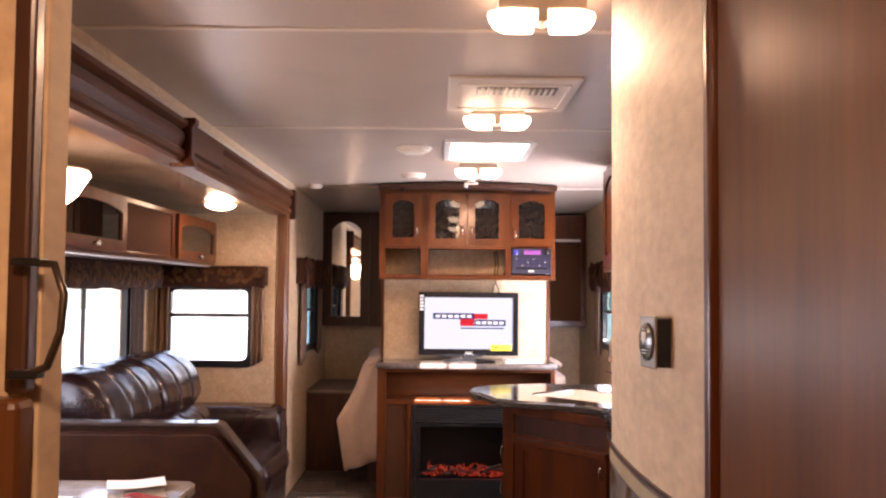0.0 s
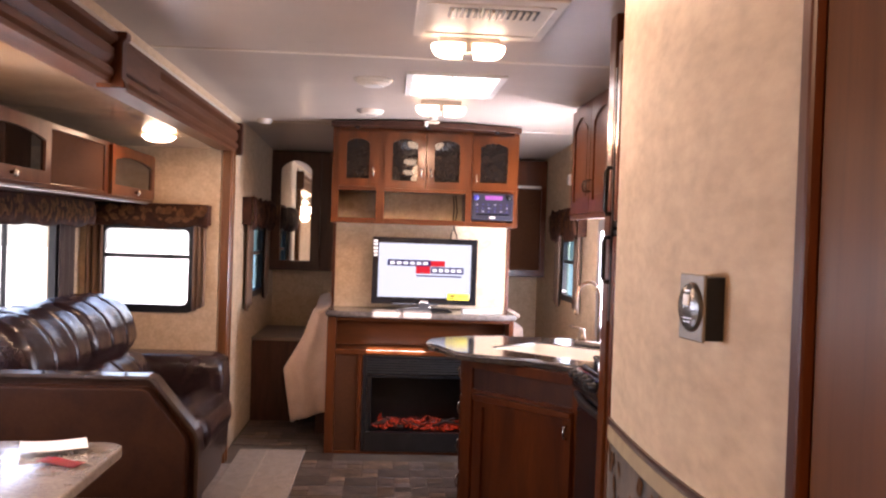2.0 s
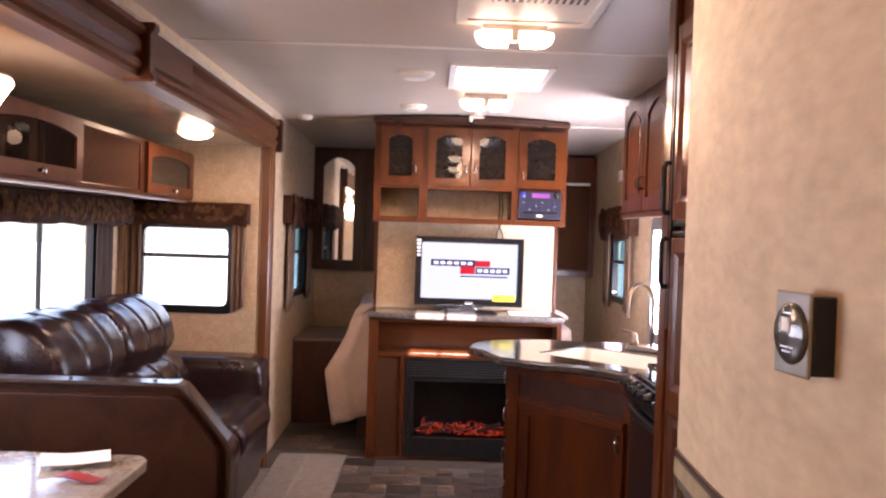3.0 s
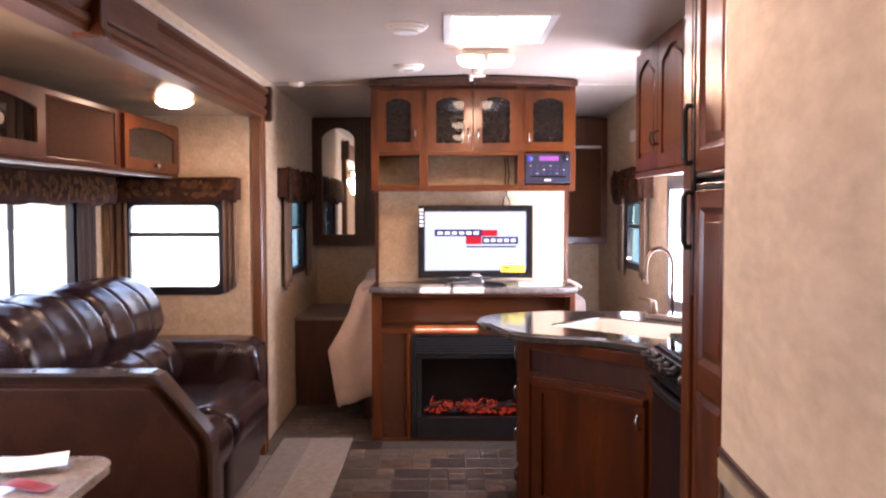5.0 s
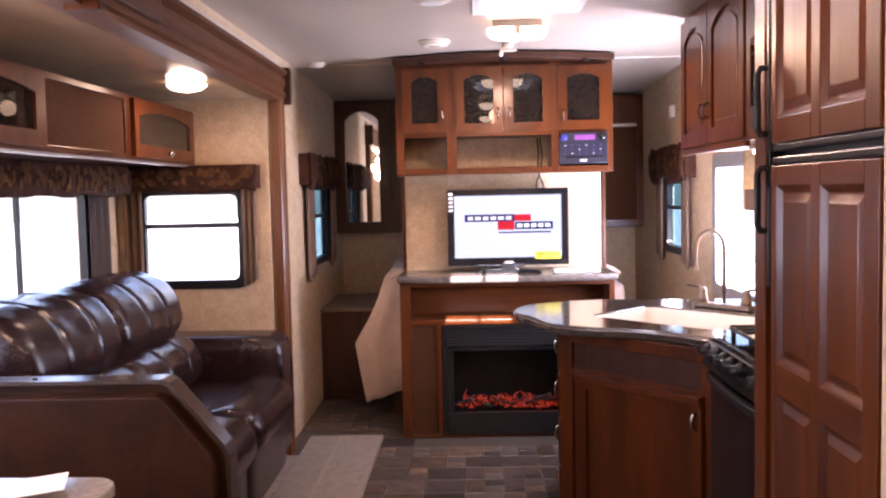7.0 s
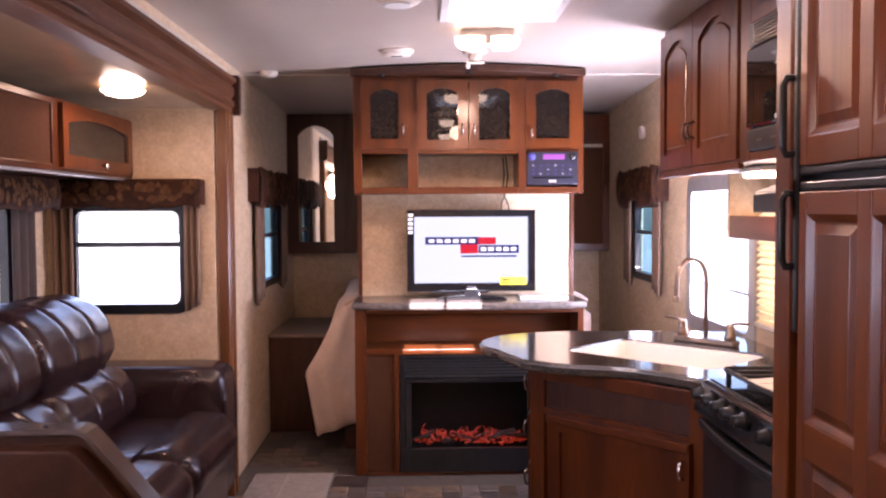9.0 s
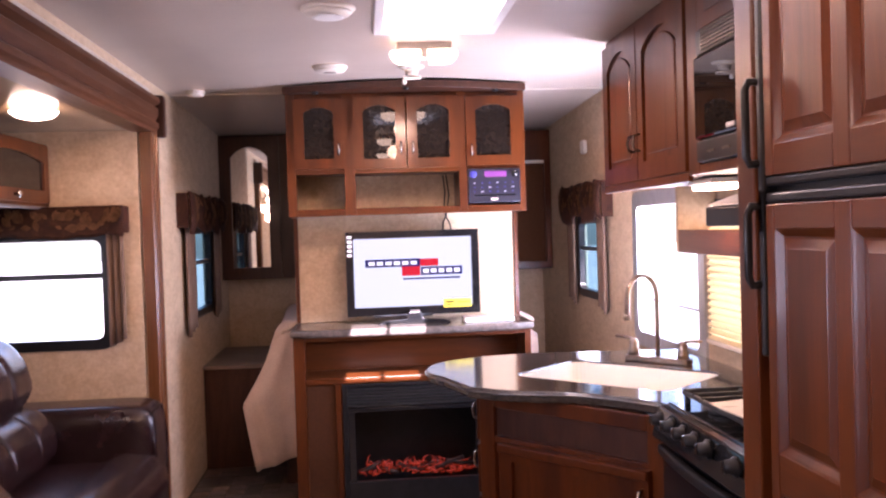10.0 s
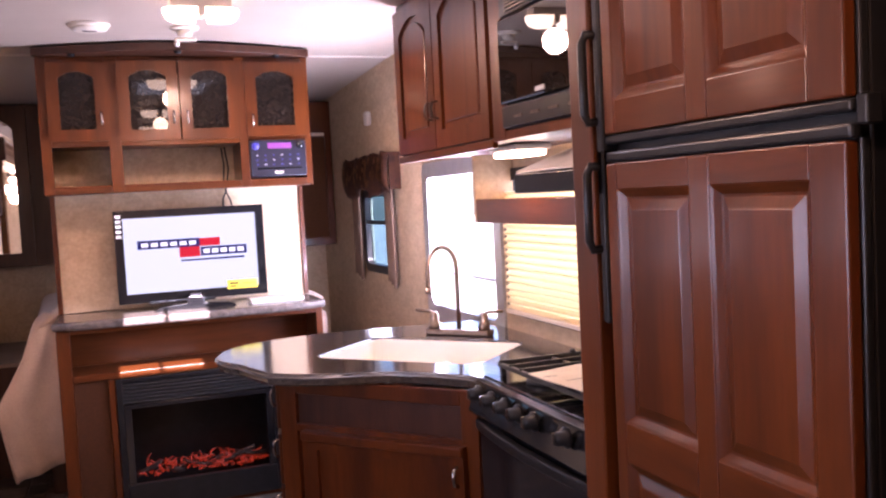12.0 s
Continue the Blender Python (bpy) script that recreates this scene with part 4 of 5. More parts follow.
part("frame", boxes([(0.725, RW - 0.002, 3.86, 3.943, 1.462, CZ - 0.004), (0.725, RW - 0.002, 3.05, 3.36, 1.462, CZ - 0.004), (0.725, RW - 0.002, 3.36, 3.86, 1.86, CZ - 0.004), (0.725, RW - 0.002, 3.36, 3.86, 1.462, 1.488)], 0.002), CHERRY, mc)
part("recess_panel", box(0.722, 0.7245, 3.45, 3.80, 1.90, 1.97), WALNUT, mc)
mw = thing("microwave_oven", (0.75, 3.6, 1.49), "black built-in microwave with glass door", "microwave")
part("body", box(0.735, 1.0, 3.362, 3.858, 1.49, 1.858), BLACK, mw)
part("door", box(0.708, 0.735, 3.37, 3.85, 1.555, 1.78, 0.006), SMOKED, mw, "black mirror-glass door")
part("control_panel", box(0.712, 0.735, 3.37, 3.85, 1.492, 1.55, 0.004), BLACK, mw)
for i in range(4):
    part("button", box(0.7085, 0.712, 3.42 + i * 0.1, 3.47 + i * 0.1, 1.515, 1.521, 0.001), BRONZE, mw)
part("grille", box(0.716, 0.735, 3.37, 3.85, 1.786, 1.855, 0.004), BLACK, mw)
for i in range(6):
    part("grille_slat", box(0.708, 0.717, 3.42, 3.80, 1.795 + i * 0.0095, 1.799 + i * 0.0095), BRONZE, mw)
part("badge", box(0.7055, 0.708, 3.58, 3.63, 1.565, 1.577), ALU, mw)

hood = thing("range_hood", (0.9, 3.6, 1.31), "low black range hood, highlight on its sloping top painted pale", "range hood")
part("canopy", prism([(0.70, 1.315), (RW - 0.002, 1.315), (RW - 0.002, 1.42), (0.86, 1.42), (0.70, 1.365)], 3.30, 3.765, "y", 0.004), BLACK, hood)
# pale plate over the black slope: the highlight there, put into colour
part("top_highlight", prism([(0.705, 1.369), (0.862, 1.423), (0.862, 1.427), (0.705, 1.373)], 3.305, 3.76, "y"), STOVE_WHITE, hood, "top plate, its highlight painted as pale colour")
part("duct", box(0.86, 1.0, 3.45, 3.65, 1.421, 1.461), BLACK, hood)
bv = thing("blind_valance", (1.0, 4.0, 1.2), "cherry wood valance box above the kitchen blind", "valance")
part("board", box(0.90, 0.918, 3.20, 4.53, 1.218, 1.30, 0.004), CHERRY_Y, bv)
part("end_board", box(0.90, RW - 0.001, 4.532, 4.55, 1.218, 1.455, 0.003), WALLP, bv, "beige papered end board")
bl = thing("window_blind", (1.02, 4.0, 0.9), "cream pleated blind lowered over the window, lit from outside", "blind")
BLINDT = BLIND.copy()
nt = BLINDT.node_tree
tr, ms = nt.nodes.new("ShaderNodeBsdfTranslucent"), nt.nodes.new("ShaderNodeMixShader")
tr.inputs[0].default_value = (0.92, 0.82, 0.60, 1)
ms.inputs[0].default_value = 0.7
nt.links.new(nt.nodes["Principled BSDF"].outputs[0], ms.inputs[1])
nt.links.new(tr.outputs[0], ms.inputs[2])
nt.links.new(ms.outputs[0], nt.nodes["Material Output"].inputs[0])
for i in range(17):
    z = 0.905 + i * 0.0245
    part("pleat", prism([(1.010, z), (1.012, z), (1.030, z + 0.0125), (1.012, z + 0.0243), (1.010, z + 0.0243), (1.027, z + 0.0125)], 3.30, 4.555, "y"), BLINDT, bl)
part("bottom_bar", box(1.005, 1.032, 3.30, 4.555, 0.888, 0.904, 0.003), CREAM, bl)

# ---- kitchen: counter, sink, stove, fridge ----
CT = 0.82     # kitchen worktop height
ct_out = [(1.048, 3.722), (1.048, 4.90), (0.66, 4.94), (0.40, 4.97), (0.22, 4.93)] + arc(0.275, 4.64, 0.285, 108, 215, 12) + [(0.10, 4.27), (0.19, 4.19), (0.29, 4.135), (0.38, 4.105), (0.45, 4.065), (0.53, 3.98), (0.59, 3.90), (0.62, 3.81), (0.63, 3.722)]
def rrect(x0, x1, y0, y1, r, n=5):
    pts = []
    for cx, cy, s in ((x1 - r, y1 - r, 0), (x0 + r, y1 - r, 90), (x0 + r, y0 + r, 180), (x1 - r, y0 + r, 270)):
        pts += arc(cx, cy, r, s, s + 90, n)
    return pts
SKC, SKA, SW2, SH2 = Vector((0.622, 4.385)), radians(-47.0), 0.290, 0.195
def around(outline, c, angles):
    """Where rays from c at the given angles leave an outline."""
    out = []
    for a in angles:
        d, best = Vector((math.cos(a), math.sin(a))), 9.0
        for (px, py), (qx, qy) in zip(outline, outline[1:] + outline[:1]):
            e = Vector((qx - px, qy - py))
            w = Vector((px - c.x, py - c.y))
            k = d.x * e.y - d.y * e.x
            if abs(k) > 1e-9:
                t, u = (w.x * e.y - w.y * e.x) / k, (w.x * d.y - w.y * d.x) / k
                if t > 0 and -1e-6 <= u <= 1 + 1e-6:
                    best = min(best, t)
        out.append((c.x + d.x * best, c.y + d.y * best))
    return out
hole = [(SKC.x + x * math.cos(SKA) - y * math.sin(SKA), SKC.y + x * math.sin(SKA) + y * math.cos(SKA)) for x, y in rrect(-SW2, SW2, -SH2, SH2, 0.05)]
angs = sorted({round(math.atan2(y - SKC.y, x - SKC.x), 4) for x, y in ct_out + hole})
cb = ring_prism(around(ct_out, SKC, angs), around(hole, SKC, angs), CT - 0.037, CT, "z")
rim_edges = [e for e in cb.edges if abs(e.verts[0].co.z - e.verts[1].co.z) < 1e-5 and len(e.link_faces) == 2 and e.calc_face_angle(0) > 0.5]
bmesh.ops.bevel(cb, geom=rim_edges, offset=0.010, segments=3, profile=0.5, affect="EDGES")
counter = solo("kitchen_counter", cb, GRANITE, "glossy black granite-look worktop with rounded peninsula end", "countertop")
front_edge = [p for p in ct_out if p[0] < 0.635]
# thin paler bar along the dark edge, standing in for its highlight
part("edge_highlight", tube([(x, y, CT - 0.012) for x, y in front_edge], 0.0052, 8), EDGEHIGHLIGHT, counter, "paler strip painted as the highlight on the rounded front edge", True)
base = thing("sink_cabinet", (0.5, 4.3, 0), "cherry base cabinet under the sink peninsula", "cabinet")
# angled front between two corners of the plan
P0, P1 = Vector((0.163, 4.40)), Vector((0.615, 3.868))
ud = (P1 - P0).normalized()
nd = Vector((ud.y, -ud.x))
if nd.y > 0:
    nd = -nd
def on_face(bm):
    """Turns a shape drawn along x, facing -y at y = 0, onto the angled front."""
    a = math.atan2(ud.y, ud.x)
    bmesh.ops.rotate(bm, verts=bm.verts[:], cent=(0, 0, 0), matrix=Matrix.Rotation(a, 3, "Z"))
    bmesh.ops.translate(bm, verts=bm.verts[:], vec=(P0.x, P0.y, 0))
    return bm
W = (P1 - P0).length
part("body", prism([(P0.x + 0.004, P0.y + 0.004), (P1.x + 0.004, P1.y + 0.004), (0.66, 3.73), (1.04, 3.73), (1.04, 4.86), (0.25, 4.86)], 0.06, 0.61, "z"), CHERRY, base)
part("toe_board", prism([(0.22, 4.42), (0.64, 3.92), (0.68, 3.75), (1.0, 3.75), (1.0, 4.82), (0.29, 4.82)], 0.0, 0.06, "z"), BLACK, base)
for x0, x1, z0, z1 in ((0, 0.065, 0.06, 0.782), (W - 0.055, W, 0.06, 0.782), (0.065, W - 0.055, 0.736, 0.782), (0.065, W - 0.055, 0.618, 0.643), (0.065, W - 0.055, 0.06, 0.10)):
    part("face_frame", on_face(box(x0, x1, -0.02, 0.0, z0, z1, 0.003)), CHERRY, base)
part("false_drawer", on_face(box(0.066, W - 0.056, -0.008, -0.001, 0.644, 0.735)), WALNUT, base, "dark recessed drawer panel")
d = part("door", on_face(ring_prism([(0.10, 0.10), (W - 0.04, 0.10), (W - 0.04, 0.628), (0.10, 0.628)], [(0.155, 0.155), (W - 0.095, 0.155), (W - 0.095, 0.573), (0.155, 0.573)], -0.042, -0.021, "y")), CHERRY, base)
part("panel", on_face(box(0.154, W - 0.094, -0.032, -0.022, 0.154, 0.574)), CHERRY, d)
part("top_lip", on_face(box(0.10, W - 0.04, -0.052, -0.0425, 0.600, 0.628, 0.004)), CHERRY_H, d)
part("handle", on_face(tube([(W - 0.062, -0.042, 0.572), (W - 0.062, -0.058, 0.566), (W - 0.062, -0.063, 0.545), (W - 0.062, -0.058, 0.524), (W - 0.062, -0.042, 0.518)], 0.006, 8)), CHROME, d, "bright metal bow handle", True)
# narrow return side with drawers
sd0, sd1 = Vector((0.163, 4.40)), Vector((0.243, 4.84))
part("return_panel", prism([(sd0.x, sd0.y + 0.01), (sd0.x + 0.012, sd0.y + 0.008), (sd1.x + 0.012, sd1.y), (sd1.x, sd1.y)], 0.06, 0.782, "z"), CHERRY, base)
for z0, z1 in ((0.61, 0.76), (0.43, 0.595), (0.24, 0.415), (0.08, 0.225)):
    dr = part("drawer", prism([(sd0.x - 0.018, sd0.y + 0.03), (sd0.x + 0.004, sd0.y + 0.026), (sd1.x - 0.006, sd1.y - 0.03), (sd1.x - 0.028, sd1.y - 0.026)], z0, z1, "z", 0.004), CHERRY, base)
    zc = (z0 + z1) / 2
    part("handle", tube([(0.172, 4.56, zc + 0.03), (0.152, 4.56, zc + 0.025), (0.147, 4.56, zc), (0.152, 4.56, zc - 0.025), (0.172, 4.56, zc - 0.03)], 0.005, 8), CHROME, dr, "bright metal bow handle", True)

# sink: rim, bowls, laid into the angled counter
SK = Matrix.Translation((SKC.x, SKC.y, 0)) @ Matrix.Rotation(SKA, 4, "Z")
def sink_place(bm):
    bmesh.ops.transform(bm, verts=bm.verts[:], matrix=SK)
    return bm
sink = thing("kitchen_sink", (0.60, 4.345, 0.80), "white acrylic double-bowl kitchen sink, empty, in bright sun", "sink")

part("flange", sink_place(ring_prism(rrect(-SW2 - 0.02, SW2 + 0.02, -SH2 - 0.02, SH2 + 0.02, 0.06), rrect(-SW2 - 0.002, SW2 + 0.002, -SH2 - 0.002, SH2 + 0.002, 0.05), CT - 0.046, CT - 0.0375, "z")), SINKW, sink)
part("bowl", sink_place(ring_prism(rrect(-SW2 - 0.0015, SW2 + 0.0015, -SH2 - 0.0015, SH2 + 0.0015, 0.051), rrect(-SW2 + 0.003, SW2 - 0.003, -SH2 + 0.003, SH2 - 0.003, 0.048), CT - 0.17, CT - 0.006, "z")), SINKW, sink)
part("basin_floor", sink_place(prism(rrect(-SW2, SW2, -SH2, SH2, 0.05), CT - 0.182, CT - 0.1702, "z")), SINKW, sink)
part("divider", sink_place(box(-0.013, 0.013, -SH2 + 0.003, SH2 - 0.003, CT - 0.17, CT - 0.075, 0.010)), SINKW, sink, "low rounded divider between the bowls")
for x in (-SW2 / 2, SW2 / 2):
    part("drain", sink_place(lathe([(0.03, 0.0), (0.03, 0.002), (0.001, 0.001)], (x, 0.0, CT - 0.170), "z", 18)), CHROME, sink, "chrome drain")
tap = thing("kitchen_faucet", (0.835, 4.60, CT), "brushed nickel gooseneck faucet with two lever handles", "faucet")
T0 = Vector((0.835, 4.585, CT + 0.002))
ta = Vector((0.66, -0.75, 0)).normalized()
tn = Vector((-0.75, -0.66, 0)).normalized()
def tap_part(name, bm, label="", smooth=True, parent=None):
    return part(name, bm, NICKEL, parent or tap, label, smooth)
tb2 = prism([tuple((T0 + ta * a + tn * b).xy) for a, b in ((-0.125, -0.026), (0.125, -0.026), (0.135, 0.0), (0.125, 0.026), (-0.125, 0.026), (-0.135, 0.0))], CT + 0.0005, CT + 0.021, "z", 0.005)
tap_part("deck_plate", tb2, "", False)
for s in (-1, 1):
    c = T0 + ta * (0.10 * s)
    hd = tap_part("valve", lathe([(0.022, 0.0), (0.02, 0.02), (0.015, 0.03), (0.017, 0.045), (0.012, 0.06), (0.001, 0.062)], (c.x, c.y, CT + 0.021), "z", 16))
    e = c + ta * (0.075 * s) + Vector((0, 0, 0.085))
    tap_part("lever", tube([(c.x, c.y, CT + 0.075), tuple((c + ta * 0.02 * s + Vector((0, 0, 0.082)))), tuple(e)], 0.006, 8), "", True, hd)
ts = Vector((-0.86, -0.51, 0)).normalized()
sp = [T0 + Vector((0, 0, 0.02)), T0 + Vector((0, 0, 0.22))]
for i in range(13):
    a = math.pi * i / 12
    sp.append(T0 + Vector((0, 0, 0.24)) + ts * (0.078 - 0.078 * math.cos(a)) + Vector((0, 0, 0.078 * math.sin(a))))
sp.append(T0 + ts * 0.158 + Vector((0, 0, 0.185)))
tap_part("spout", tube([tuple(p) for p in sp], 0.0085, 12))
tap_part("aerator", lathe([(0.012, 0.0), (0.013, 0.012), (0.01, 0.02)], tuple(T0 + ts * 0.158 + Vector((0, 0, 0.165))), "z", 12))

solo("counter_strip", box(0.905, RW - 0.002, 3.035, 3.72, CT - 0.037, CT - 0.001, 0.004), GRANITE, "glossy black worktop strip behind the stove", "countertop")
stove = thing("gas_stove", (0.7, 3.34, 0), "black gas stove with row of knobs and cast-iron grates", "stove")
SY = (3.05, 3.715)
part("body", box(0.56, 0.88, SY[0], SY[1], 0.018, 0.84, 0.004), BLACK, stove)
od = part("oven_door", box(0.525, 0.558, SY[0] + 0.01, SY[1] - 0.01, 0.30, 0.755, 0.008), BLACKGLOSS, stove, "black glass oven door")
part("handle", prism([(0.485 + 0.02 * (2 * i / 14 - 1) ** 2, SY[0] + 0.03 + 0.60 * i / 14) for i in range(15)] + [(0.508 + 0.02 * (2 * i / 14 - 1) ** 2, SY[0] + 0.03 + 0.60 * i / 14) for i in range(14, -1, -1)], 0.748, 0.772, "z", 0.004), BLACK, od, "bowed black oven handle")
part("drawer_front", box(0.53, 0.558, SY[0] + 0.01, SY[1] - 0.01, 0.06, 0.285, 0.006), BLACK, stove)
part("control_panel", prism([(0.50, 0.785), (0.56, 0.775), (0.60, 0.845), (0.545, 0.868), (0.525, 0.862)], SY[0], SY[1], "y", 0.004), BLACKGLOSS, stove, "sloping glossy control panel")
for i, y in enumerate((3.648, 3.566, 3.488, 3.415, 3.335, 3.19)):
    kb = part("knob", lathe([(0.021, 0.0), (0.022, -0.006), (0.016, -0.012), (0.014, -0.028), (0.001, -0.030)], (0.508, y, 0.842), "x", 16), BLACK, stove, "round black knob with pale pointer", True)
    part("pointer", box(0.474, 0.4785, y - 0.003, y + 0.003, 0.833, 0.855), CHROME, kb)
part("cooktop", box(0.545, 0.885, SY[0], SY[1], 0.8405, 0.872, 0.006), BLACKGLOSS, stove)
for bx, by in ((0.64, 3.21), (0.64, 3.55), (0.80, 3.38)):
    part("burner", lathe([(0.045, 0.0), (0.045, 0.01), (0.03, 0.012), (0.03, 0.02), (0.001, 0.021)], (bx, by, 0.872), "z", 18), BLACKIRON, stove, "", True)
for x in (0.585, 0.73, 0.865):
    part("grate_bar", box(x - 0.006, x + 0.006, SY[0] + 0.02, SY[1] - 0.02, 0.893, 0.905, 0.003), BLACKIRON, stove)
for i in range(11):
    y = SY[0] + 0.03 + i * 0.0605
    part("grate_finger", boxes([(0.58, 0.87, y - 0.005, y + 0.005, 0.896, 0.910)], 0.003), BLACKIRON, stove)
for i in range(11):
    part("grate_tip", lathe([(0.004, -0.006), (0.008, -0.003), (0.0085, 0.001), (0.005, 0.006), (0.001, 0.007)], (0.79, SY[0] + 0.03 + i * 0.0605, 0.913), "z", 10), BLACKIRON, stove, "", True)
for x in (0.59, 0.86):
    for y in (SY[0] + 0.03, SY[1] - 0.03):
        part("grate_foot", box(x - 0.006, x + 0.006, y - 0.006, y + 0.006, 0.871, 0.895), BLACKIRON, stove)
solo("stove_leaflet", cloth(lambda u, v: (0.592 + 0.165 * u, 3.06 + 0.44 * v, 0.8985 + 0.004 * math.sin(3 * u + 5 * v)), 8, 10, 0.002), STOVE_WHITE, "cream paper sheet lying on the stove grates", "paper")

stove.location.x += 0.018
stove.location.z -= 0.015
fridge = thing("refrigerator", (0.75, 2.63, 0.3), "two-door refrigerator with cherry raised-panel fronts", "refrigerator")
FY0, FY1 = 2.365, 2.885
part("body", box(0.475, 1.04, FY0, FY1, 0.36, 1.94, 0.003), BLACK, fridge)
def fridge_door(z0, z1, rows, rise):
    d = part("door", box(0.462, 0.4745, FY0, FY1, z0, z1, 0.003), BLACK, fridge)
    cols = ((2.424, 2.603), (2.648, 2.831))
    ys = [FY0 + 0.004, 2.424, 2.603, 2.648, 2.831, FY1 - 0.024]
    zs = [z0 + 0.004] + [v for r in rows for v in r] + [z1 - 0.004]
    part("stile", box(0.443, 0.461, ys[0], ys[1], zs[0], zs[-1], 0.003), CHERRY, d)
    part("stile", box(0.443, 0.461, ys[2], ys[3], zs[0], zs[-1], 0.003), CHERRY, d)
    part("stile", box(0.443, 0.461, ys[4], ys[5], zs[0], zs[-1], 0.003), CHERRY, d)
    for a, b in zip(zs[0::2], zs[1::2]):
        for c0, c1 in cols:
            part("rail", box(0.4435, 0.461, c0, c1, a, b, 0.002), CHERRY_Y, d)
    for a, b in rows:
        for c0, c1 in cols:
            pm = bmesh.new()
            def lip(x, m):
                return [pm.verts.new((x, y, z)) for y, z in ((c0 + m, a + m), (c1 - m, a + m), (c1 - m, b - m), (c0 + m, b - m))]
            # routed inner edge, flat bed, narrow raised bevel
            rings = [lip(0.4445, 0.0), lip(0.4470, 0.004), lip(0.4535, 0.012), lip(0.4540, 0.016), lip(0.4490, 0.030), lip(0.4478, 0.0325)]
            o, i2 = rings[0], rings[-1]
            for q, w in zip(rings, rings[1:]):
                for k in range(4):
                    pm.faces.new((q[k], q[(k + 1) % 4], w[(k + 1) % 4], w[k]))
            pm.faces.new(i2)
            bmesh.ops.recalc_face_normals(pm, faces=pm.faces[:])
            part("raised_panel", pm, CHERRY, d)
    return d
lowd = fridge_door(0.37, 1.360, [(0.43, 0.885), (0.949, 1.315)], 0)
upd = fridge_door(1.398, 1.935, [(1.453, 1.885)], 0.03)
part("top_strip", box(0.447, 0.462, FY0, FY1, 1.358, 1.3745, 0.004), BLACK, lowd, "black edge strip")
part("bottom_strip", box(0.447, 0.462, FY0, FY1, 1.386, 1.401, 0.004), BLACK, upd, "black edge strip")
def fridge_pull(z0, z1, parent):
    y = 2.892
    part("edge_strip", box(0.441, 0.470, 2.866, 2.884, z0 - 0.12, z1 + 0.3 if z1 > 1.45 else z1 + 0.03, 0.004), BLACK, parent, "black vertical handle strip")
    part("handle", tube([(0.445, y - 0.012, z1), (0.430, y - 0.006, z1 + 0.002), (0.424, y - 0.004, z1 - 0.012), (0.424, y - 0.004, z0 + 0.012), (0.430, y - 0.006, z0 - 0.002), (0.445, y - 0.012, z0)], 0.0075, 8), BLACK, parent, "black pull handle", True)
fridge_pull(1.425, 1.56, upd)
fridge_pull(1.222, 1.352, lowd)
part("hinge", box(0.452, 0.475, 2.348, 2.364, 1.372, 1.404, 0.003), BLACK, fridge, "black door hinge")
fs = thing("fridge_surround", (0.75, 2.6, 0), "cherry wood surround posts beside the refrigerator", "cabinet")
part("post", prism([(0.444, 2.902), (1.04, 2.902), (1.04, 3.03), (0.66, 3.03), (0.60, 2.972), (0.444, 2.972)], 0.0, CZ - 0.002, "z", 0.004), CHERRY, fs)
part("post", box(0.475, 1.04, 2.22, 2.33, 0.0, CZ - 0.002, 0.004), WALNUT, fs)
part("base_board", box(0.465, 1.04, 2.332, 2.900, 0.0, 0.355, 0.004), CHERRY, fs)
part("top_board", box(0.465, 1.04, 2.332, 2.900, 1.945, CZ - 0.002, 0.004), CHERRY, fs)
solo("wall_pantry", box(0.48, 1.05, 1.75, 2.215, 0, CZ), WALLP, "beige wallpaper pantry wall", "wall", "structure")

# ---- thermostat ----
th = thing("thermostat", (0.12, 1.22, 1.23), "bronze wall thermostat with round grey dial", "thermostat")
TC = Vector((0.110, 1.220, 1.2705))
def turned(bm):
    """Turns a shape that faces -x at TC towards the doorway by the housing's slant."""
    bmesh.ops.rotate(bm, verts=bm.verts[:], cent=TC, matrix=Matrix.Rotation(radians(8), 3, "Z"))
    return bm
part("back_shell", prism([(0.110, 1.246), (0.117, 1.192), (0.142, 1.192), (0.142, 1.249)], 1.236, 1.305, "z", 0.002), BLACK, th, "black body of the housing")
part("housing", turned(box(TC.x, TC.x + 0.004, TC.y - 0.028, TC.y + 0.028, 1.2335, 1.3075, 0.002)), mat("bronze_plastic", (0.18, 0.15, 0.105), 0.34, var=(0.14, 0.115, 0.08), scale=20), th, "pale bronze front frame")
part("dial", turned(lathe([(0.0262, 0.0), (0.0262, -0.002), (0.0235, -0.0035), (0.001, -0.0042)], (TC.x, TC.y, TC.z), "x", 32)), mat("dial_grey", (0.060, 0.060, 0.052), 0.16, var=(0.085, 0.083, 0.072), scale=20), th, "round dark grey dial", True)
part("dial_ring", turned(lathe([(0.0274, 0.0), (0.0274, -0.0012), (0.0262, -0.0016)], (TC.x, TC.y, TC.z), "x", 32)), BRONZE, th, "", True)
part("display", turned(box(TC.x - 0.0055, TC.x - 0.0038, TC.y - 0.004, TC.y + 0.008, TC.z + 0.002, TC.z + 0.014)), WHITE, th, "small pale display")
part("dial_mark", turned(box(TC.x - 0.0052, TC.x - 0.0036, TC.y - 0.0265, TC.y - 0.006, TC.z - 0.004, TC.z - 0.0025)), BLACK, th)
